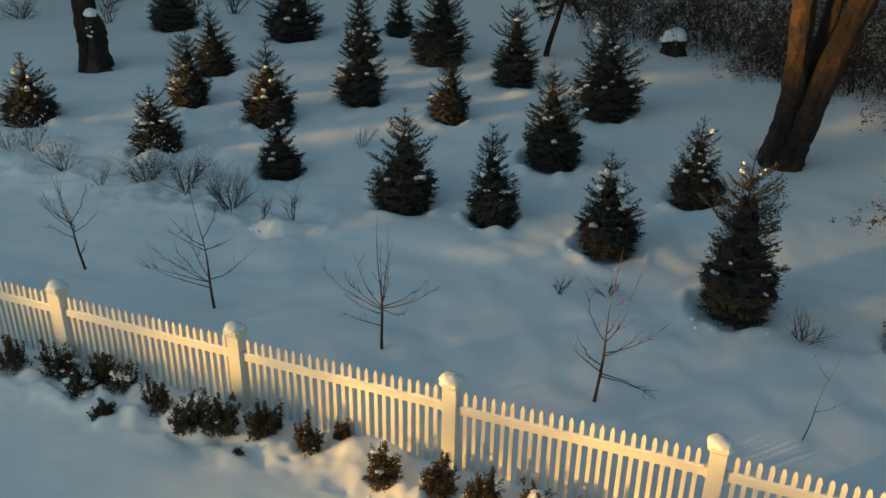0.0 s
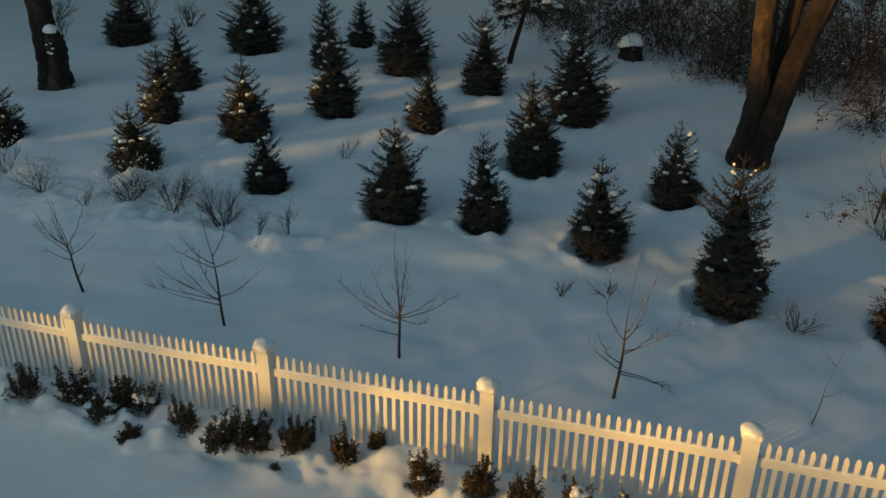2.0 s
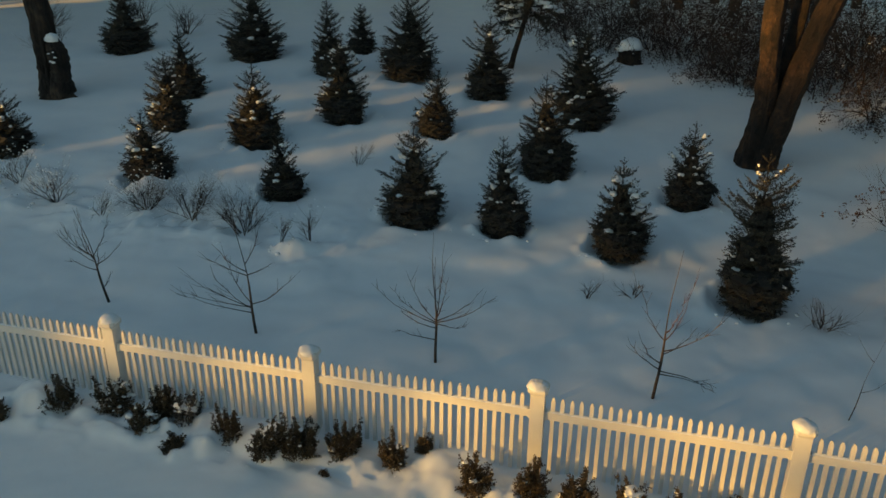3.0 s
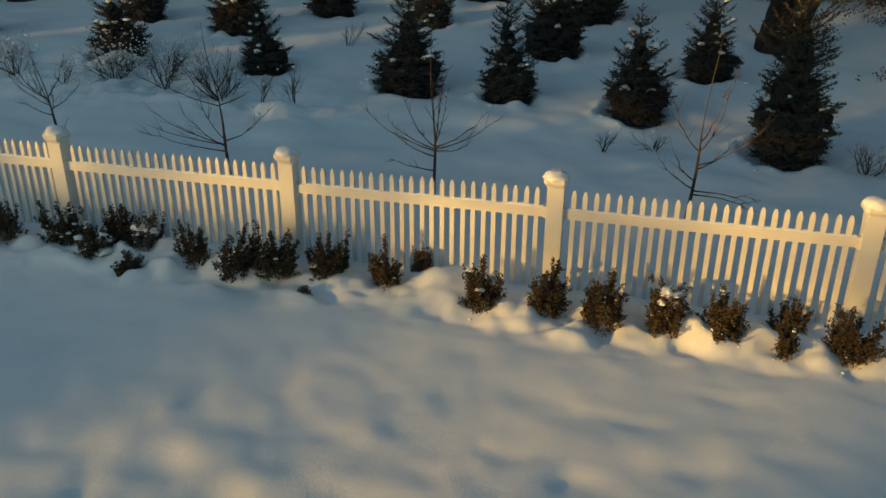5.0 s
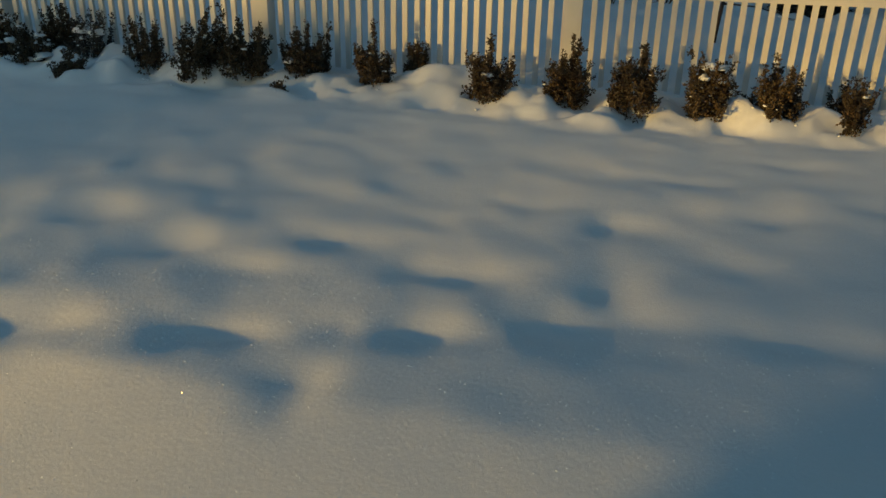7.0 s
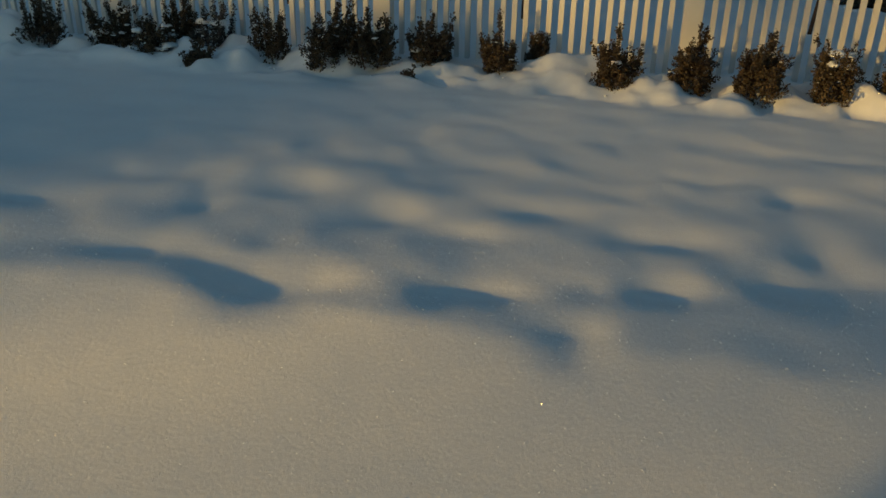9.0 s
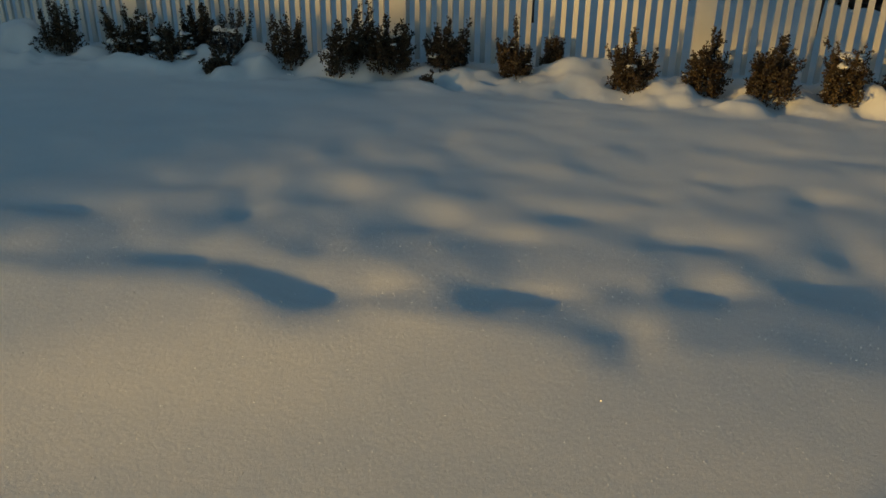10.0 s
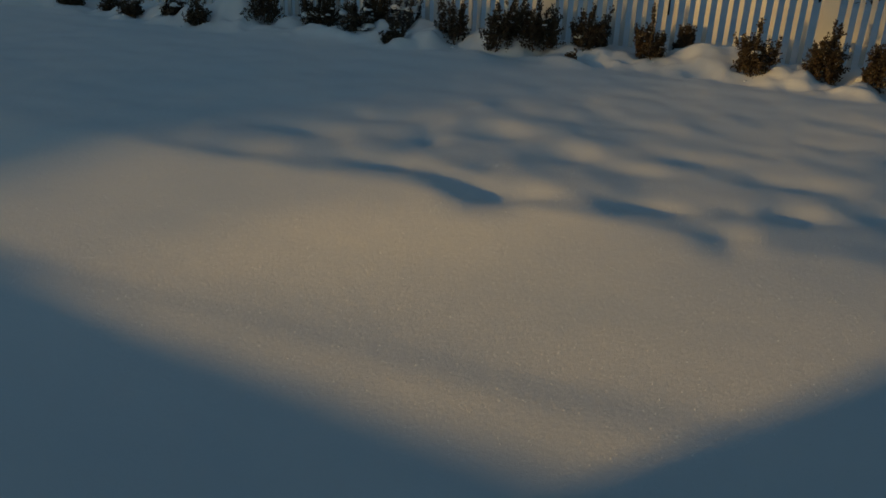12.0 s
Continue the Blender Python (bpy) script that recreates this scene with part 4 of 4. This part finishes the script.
    g.tube(pts, [0.085, 0.075, 0.065, 0.055, 0.045, 0.02], 8)
    part("trunk", g, BARK, t)
    g, B, D, L, S = Geo(), [], [], [], Geo()
    for i in range(44):
        q = rng.uniform(1.2, 2.95)
        c = np.array([np.interp(q, pts[:, 2], pts[:, 0]), 0, q])
        k = rng.uniform(0, 6.28)
        ln = rng.uniform(0.5, 1.0) * (1.25 - 0.3 * q / 3)
        o = np.array([math.cos(k), math.sin(k), 0])
        tt = np.linspace(0, 1, 6)
        bp = np.array([c + o * ln * s + np.array([0, 0, 0.2 * s - 0.45 * s * s]) * ln for s in tt])
        g.tube(bp, 0.014 * (1.1 - tt), 4)
        for s in np.linspace(0.3, 1, 14):
            for _ in range(4):
                B.append(np.array([np.interp(s, tt, bp[:, e]) for e in range(3)])), D.append(o * 0.6 + rng.normal(0, 0.6, 3)), L.append(rng.uniform(0.1, 0.22))
        if rng.rand() < 0.6:
            for e in (2, 3, 4):
                s = rng.uniform(0.05, 0.12)
                S.blob(bp[e] + np.array([0, 0, 0.04]), (s * 1.6, s * 1.4, s * 0.6), 2, 0.7, 0.4)
    part("bough_tangle", g, BARK_DARK, t, kind="stuff")
    v, f = needles(np.array(B), unit(np.array(D)), np.array(L), 14, 0.06, rng)
    g = Geo()
    g.v, g.f = [v], f.tolist()
    part("needle_mass", g, NEEDLE_BROWN, t, smooth=False, kind="stuff")
    part("snow_load", S, SNOW_CLUMP, t, "clumps of snow", kind="stuff")


old_trees()


# ---- thicket ----
def thicket_bush(x, y, r, h, stems, seed, leafy):
    rng = np.random.RandomState(seed)
    ob = thing("thicket_bush", (x, y, gz(x, y) - 0.05), "tangled leafless brown thicket bush with flecks of snow", "bush", "thicket at the edge of the garden")
    g, tips = Geo(), []
    for i in range(stems):
        k = rng.uniform(0, 6.283)
        o = np.array([math.cos(k), math.sin(k), 0])
        grow(g, rng, o * r * 0.7 * rng.rand(), o * rng.uniform(0.2, 2.4) * r / h + np.array([0, 0, 1.0]), h * rng.uniform(0.5, 1.0), 0.0165, 2, 1.05, 0.03, tips, 3, 0.36, 6)
    part("twig_tangle", g, TWIG_DARK, ob, kind="stuff")
    C, D = np.array([q[0] for q in tips]), np.array([q[1] for q in tips])
    v, f = leaf_cloud(C, D, leafy, 0.05, rng, 0.035)
    g = Geo()
    g.v, g.f = [v], f.tolist()
    part("dry_foliage", g, DRY_LEAF, ob, smooth=False, kind="stuff")
    g = Geo()
    for i in rng.choice(len(tips), int(len(tips) * 0.13), False):
        s = rng.uniform(0.006, 0.018)
        g.blob(tips[i][0], (s * rng.uniform(1, 2.5), s * rng.uniform(1, 2.5), s * 0.7), 1, 0.9)
    part("snow_load", g, SNOW_CLUMP, ob, "flecks of snow on the twigs", kind="stuff")


THICKET_EDGE = [
    (1.5, 17.6, 0.9, 2.0, 10), (2.2, 16.4, 0.8, 1.8, 10), (2.9, 15.4, 0.8, 1.8, 10), (3.9, 16.0, 0.9, 2.2, 11), (5.0, 15.4, 0.9, 2.0, 11), (6.2, 15.6, 1.0, 2.0, 11), (7.4, 15.2, 1.0, 2.2, 11),
    (4.6, 17.8, 1.1, 2.8, 11), (8.4, 17.0, 1.1, 2.4, 11), (5.6, 13.0, 0.6, 1.1, 8), (7.0, 12.6, 0.8, 1.4, 9), (2.6, 17.8, 1.0, 2.4, 12), (3.6, 14.9, 0.7, 1.5, 10), (4.4, 14.9, 0.7, 1.5, 10),
    (5.6, 16.8, 1.0, 2.6, 12)]
THICKET_REAR = [
    (-1.9, 18.6, 0.8, 1.5, 8), (-3.2, 19.4, 0.9, 1.7, 8), (-1.0, 18.2, 0.9, 2.0, 10), (0.3, 18.4, 0.9, 2.2, 10), (6.4, 18.0, 1.1, 2.8, 11), (1.4, 20.0, 1.2, 3.0, 11), (-0.6, 20.6, 1.2, 3.0, 11),
    (3.2, 19.2, 1.2, 3.0, 11), (-2.4, 21.0, 1.0, 2.2, 9), (0.9, 18.8, 1.0, 2.4, 12), (2.2, 21.4, 1.3, 3.2, 12), (0.2, 22.4, 1.3, 3.2, 12), (4.6, 20.4, 1.3, 3.2, 12), (-3.6, 23.0, 1.0, 2.4, 10),
    (6.6, 20.2, 1.3, 3.2, 12)]
THICKET = THICKET_EDGE + THICKET_REAR
for i, row in enumerate(THICKET):
    thicket_bush(*row, 700 + i, 6)


# ---- unseen woods added round the back of the garden to block sky light ----
def woods():
    rng = np.random.RandomState(77)
    g = Geo()
    for i in range(104):
        if i >= 80:
            x, y = 11.5 + rng.uniform(0, 5), 4 + (i - 80) * 0.95
        elif i < 56:
            x, y = -48 + i * 1.4 + rng.uniform(-0.6, 0.6), 25 + rng.uniform(0, 5)
        else:
            x, y = -30 - rng.uniform(0, 5), 4 + (i - 56) * 1.0
        z, h = gz(x, y), rng.uniform(18, 26)
        g.tube([(x, y, z - 0.3), (x + rng.uniform(-0.3, 0.3), y, z + h * 0.5), (x + rng.uniform(-0.6, 0.6), y, z + h)], [0.22, 0.15, 0.04], 6)
        for _ in range(16):
            q = rng.uniform(0.12, 1.0)
            e = rng.uniform(0.7, 1.5) * (1.15 - 0.6 * q)
            g.blob((x + rng.normal(0, 0.9), y + rng.normal(0, 0.9), z + h * q), (e, e, e * 0.8), 1, 0.9)
    ob = new("woods", g.mesh("woods", NEEDLE, False))
    tagged(ob, "unseen dense woods added to block sky light beyond the garden", "woods", kind="stuff")


woods()


# ---- added unseen behind the camera: what shades the garden from the low light ----
def along(u, s):
    """Ground place of lateral offset u and distance s down the light's way."""
    k = math.sqrt(0.5)
    return (s + u) * k, (s - u) * k


TAN = math.tan(radians(SUN_EL))


def slab(name, u0, u1, s, top0, top1, label, depth=1.0):
    """An unseen plain wall added square to the light; its shade ends at the heights top0 and top1 at the fence post."""
    a, b = along(u0, s), along(u1, s)
    k = math.sqrt(0.5) * depth
    v = [(p[0] - e * k, p[1] - e * k, h) for low in (1, 0) for p, h in ((a, -3.0 if low else top0 - s * TAN), (b, -3.0 if low else top1 - s * TAN)) for e in (0, 1)]
    g = Geo()
    g.add(v, [[0, 1, 3, 2], [4, 6, 7, 5], [0, 2, 6, 4], [1, 5, 7, 3], [0, 4, 5, 1], [2, 3, 7, 6]])
    ob = new(name, g.mesh(name, SIDING, False))
    tagged(ob, label, kind="structure")


def house():
    """An unseen house added beside the camera's last place: its corner bounds the light on the lawn."""
    x0, x1, y0, y1, h = -4.42, 10.0, -19.0, -9.2, 7.0
    g = Geo()
    for a in ((x0, x1, y1 - 0.2, y1), (x0, x0 + 0.2, y0, y1 - 0.2), (x1 - 0.2, x1, y0, y1 - 0.2), (x0 + 0.2, x1 - 0.2, y0, y0 + 0.2)):
        g.box(*a, -2.0, h)
    ob = new("wall_shade_house", g.mesh("wall_shade_house", SIDING, False))
    tagged(ob, "unseen pale siding walls of a house added to shade the lawn", kind="structure")
    g = Geo()
    ym = (y0 + y1) / 2
    g.add([(x0 - 0.2, y0 - 0.3, h), (x1 + 0.2, y0 - 0.3, h), (x1 + 0.2, y1 + 0.3, h), (x0 - 0.2, y1 + 0.3, h), (x0 - 0.2, ym, h + 3), (x1 + 0.2, ym, h + 3)],
          [[0, 3, 2, 1], [0, 1, 5, 4], [2, 3, 4, 5], [0, 4, 3], [1, 2, 5]])
    ob = new("roof_shade_house", g.mesh("roof_shade_house", SNOW, False))
    tagged(ob, "unseen snow-covered pitched roof of the added shading house", kind="structure")


house()
# unseen walls, their tops set by where shade should end
slab("wall_shade_mid", -6.2, -0.5, -40.0, 0.92, 0.14, "unseen pale wall added to shade the lower fence")
slab("wall_shade_slope", -0.5, 0.3, -36.0, 0.14, -0.67, "unseen sloping wall added to end the shade on the lawn")
slab("wall_low", 0.2, 2.0, -8.3, -0.945, -0.912, "unseen low wall added to shade the near lawn", 0.3)
slab("wall_low_end", 2.0, 3.42, -8.3, -0.912, -0.828, "unseen low wall added to shade the lawn's near corner", 0.3)
slab("wall_shade_left", -8.6, -6.2, -34.0, 1.5, 1.4, "unseen pale wall added to shade the back garden")
slab("wall_shade_far_left", -14.0, -8.6, -34.0, 0.9, 0.9, "unseen pale wall added to shade the left back garden")
slab("wall_shade_outer", -26.0, -14.0, -34.0, 5.0, 4.5, "unseen tall pale wall added to shade the far left")


def shade_tree(u, s, low, high, radius, seed, dense=230, stem=0.16):
    """An unseen broad evergreen added far behind the camera to block sun; its crown spans the given heights above the
    light's line.
    """
    rng = np.random.RandomState(seed)
    x, y = along(u, s)
    ob = thing("shade_evergreen", (x, y, -1.0), "unseen broad evergreen added beyond the lawn to block sunlight", "tree", "evergreens beyond the lawn")
    z0, z1 = low - s * TAN + 1.0, high - s * TAN + 1.0
    g = Geo()
    g.tube([(0, 0, -0.3), (0, 0, z0), (0, 0, z1)], [stem, stem * 0.75, stem * 0.2], 8)
    part("trunk", g, BARK_DARK, ob)
    g = Geo()
    for _ in range(int(dense * radius)):
        q = rng.rand() ** 0.8
        k, ro = rng.uniform(0, 6.283), radius * (1 - 0.55 * q) * math.sqrt(rng.rand())
        e = rng.uniform(0.07, 0.2)
        g.blob((math.cos(k) * ro, math.sin(k) * ro, z0 + (z1 - z0) * q), (e * 1.4, e * 1.4, e * 0.7), 1, 0.8)
    part("crown", g, NEEDLE, ob, smooth=False, kind="stuff")


# unseen crowns added to keep low sun off the spruces and back snow
for i, (u, low, high, radius) in enumerate([(-1.2, 0.93, 2.5, 1.0), (-2.9, 0.9, 2.5, 1.2), (-4.8, 0.85, 3.3, 1.4), (-6.8, 0.8, 2.4, 1.4), (-8.2, 0.8, 2.6, 0.8), (-11.0, 0.7, 1.5, 1.0), (-13.4, 0.7, 1.5, 1.0), (-9.6, 2.3, 4.0, 1.2), (-11.6, 2.1, 3.8, 1.2), (-13.4, 2.1, 3.8, 1.2)]):
    shade_tree(u, -24.0 - 1.5 * (i % 2), low, high, radius, 900 + i)
# thinner unseen ones, added to sift the light on the fence, and one by the house corner
for i, (u, low, high, radius, dense) in enumerate([(-4.6, 0.1, 1.1, 1.1, 17), (-2.9, -0.1, 1.1, 1.1, 15), (-1.2, -0.35, 1.1, 1.1, 19), (0.4, -0.36, 1.1, 1.1, 25), (2.0, -0.38, 1.1, 1.1, 42), (3.3, -0.42, 0.5, 0.9, 150), (0.6, 0.3, 1.2, 1.1, 12), (2.3, 0.3, 1.2, 1.1, 14), (-9.0, 0.9, 3.2, 1.3, 34), (-11.0, 0.9, 3.2, 1.3, 30), (-13.0, 0.9, 3.2, 1.3, 30), (0.9, -0.85, -0.35, 0.7, 9)]):
    shade_tree(u, -28.0 - 1.5 * (i % 2), low, high, radius, 930 + i, dense, 0.03)
# further unseen crowns that shade the forked trunk, thicket and rear trees
for i, (u, low, high, radius) in enumerate([(-8.2, 2.5, 4.8, 1.2), (-7.0, 2.2, 3.6, 1.0), (-4.9, 1.2, 3.5, 1.1), (-6.5, 2.8, 5.2, 1.0), (-4.2, 2.5, 5.2, 0.5), (-10.0, 3.4, 6.4, 1.7), (-12.4, 3.2, 6.4, 1.7), (-8.0, 4.2, 6.6, 1.3), (-14.8, 3.0, 6.0, 1.6)]):
    shade_tree(u, -30.0 - 1.5 * i, low, high, radius, 950 + i)


# ---- snow crumbled off the boughs and the shrubs ----
def crumbs():
    rng = np.random.RandomState(31)
    g = Geo()
    spots = [(x, y, r * 1.2, 9 if y < 9 else 5) for x, y, r, *_ in SPRUCES] + [(x, y, r, 2) for x, y, r, *_ in SHRUBS] + [(x, y, r, 10) for x, y, r, *_ in BUSHES if y < 5 and x < -4]
    for x, y, r, n in spots:
        for _ in range(n):
            k = rng.uniform(2.6, 6.9) if y < 0 else rng.uniform(0, 6.283)
            d = r * rng.uniform(0.9, 1.2) + abs(rng.normal(0, 0.03))
            e = rng.uniform(0.006, 0.016) * (0.8 if y < 0 else 1.8)
            p = (x + math.cos(k) * d, y + math.sin(k) * d)
            g.blob((*p, gz(*p) + 0.25 * e), (e * rng.uniform(0.9, 1.6), e * rng.uniform(0.9, 1.6), e * 0.7), 1, 0.7, 0.5)
    ob = new("crumbled_snow", g.mesh("crumbled_snow", SNOW_CLUMP))
    tagged(ob, "crumbs of snow fallen round the plants", "snow", kind="stuff")


crumbs()


# ---- loose ice crystals that catch the light on the lawn ----
def crystals():
    rng = np.random.RandomState(3)
    n = 12000
    x, y = rng.uniform(-5.5, 2.5, n), rng.uniform(-6.2, -3.2, n)
    c = np.stack([x, y, ground(x, y) + 0.002], 1)
    a = unit(rng.normal(0, 1, (n, 3)))
    b = unit(np.cross(a, rng.normal(0, 1, (n, 3))))
    s = rng.uniform(0.001, 0.0024, (n, 1))
    g = Geo()
    v = np.stack([c + a * s, c + b * s, c - a * s, c - b * s], 1).reshape(-1, 3)
    g.v, g.f = [v], np.arange(len(v)).reshape(-1, 4).tolist()
    m, nt, bs = mat("ice_crystal", (0.9, 0.92, 0.95), 0.2)
    bs.inputs["Specular IOR Level"].default_value = 1.0
    ob = new("ice_glitter", g.mesh("ice_glitter", m, False))
    tagged(ob, "loose glinting ice crystals on the snow", "ice", kind="stuff")


crystals()
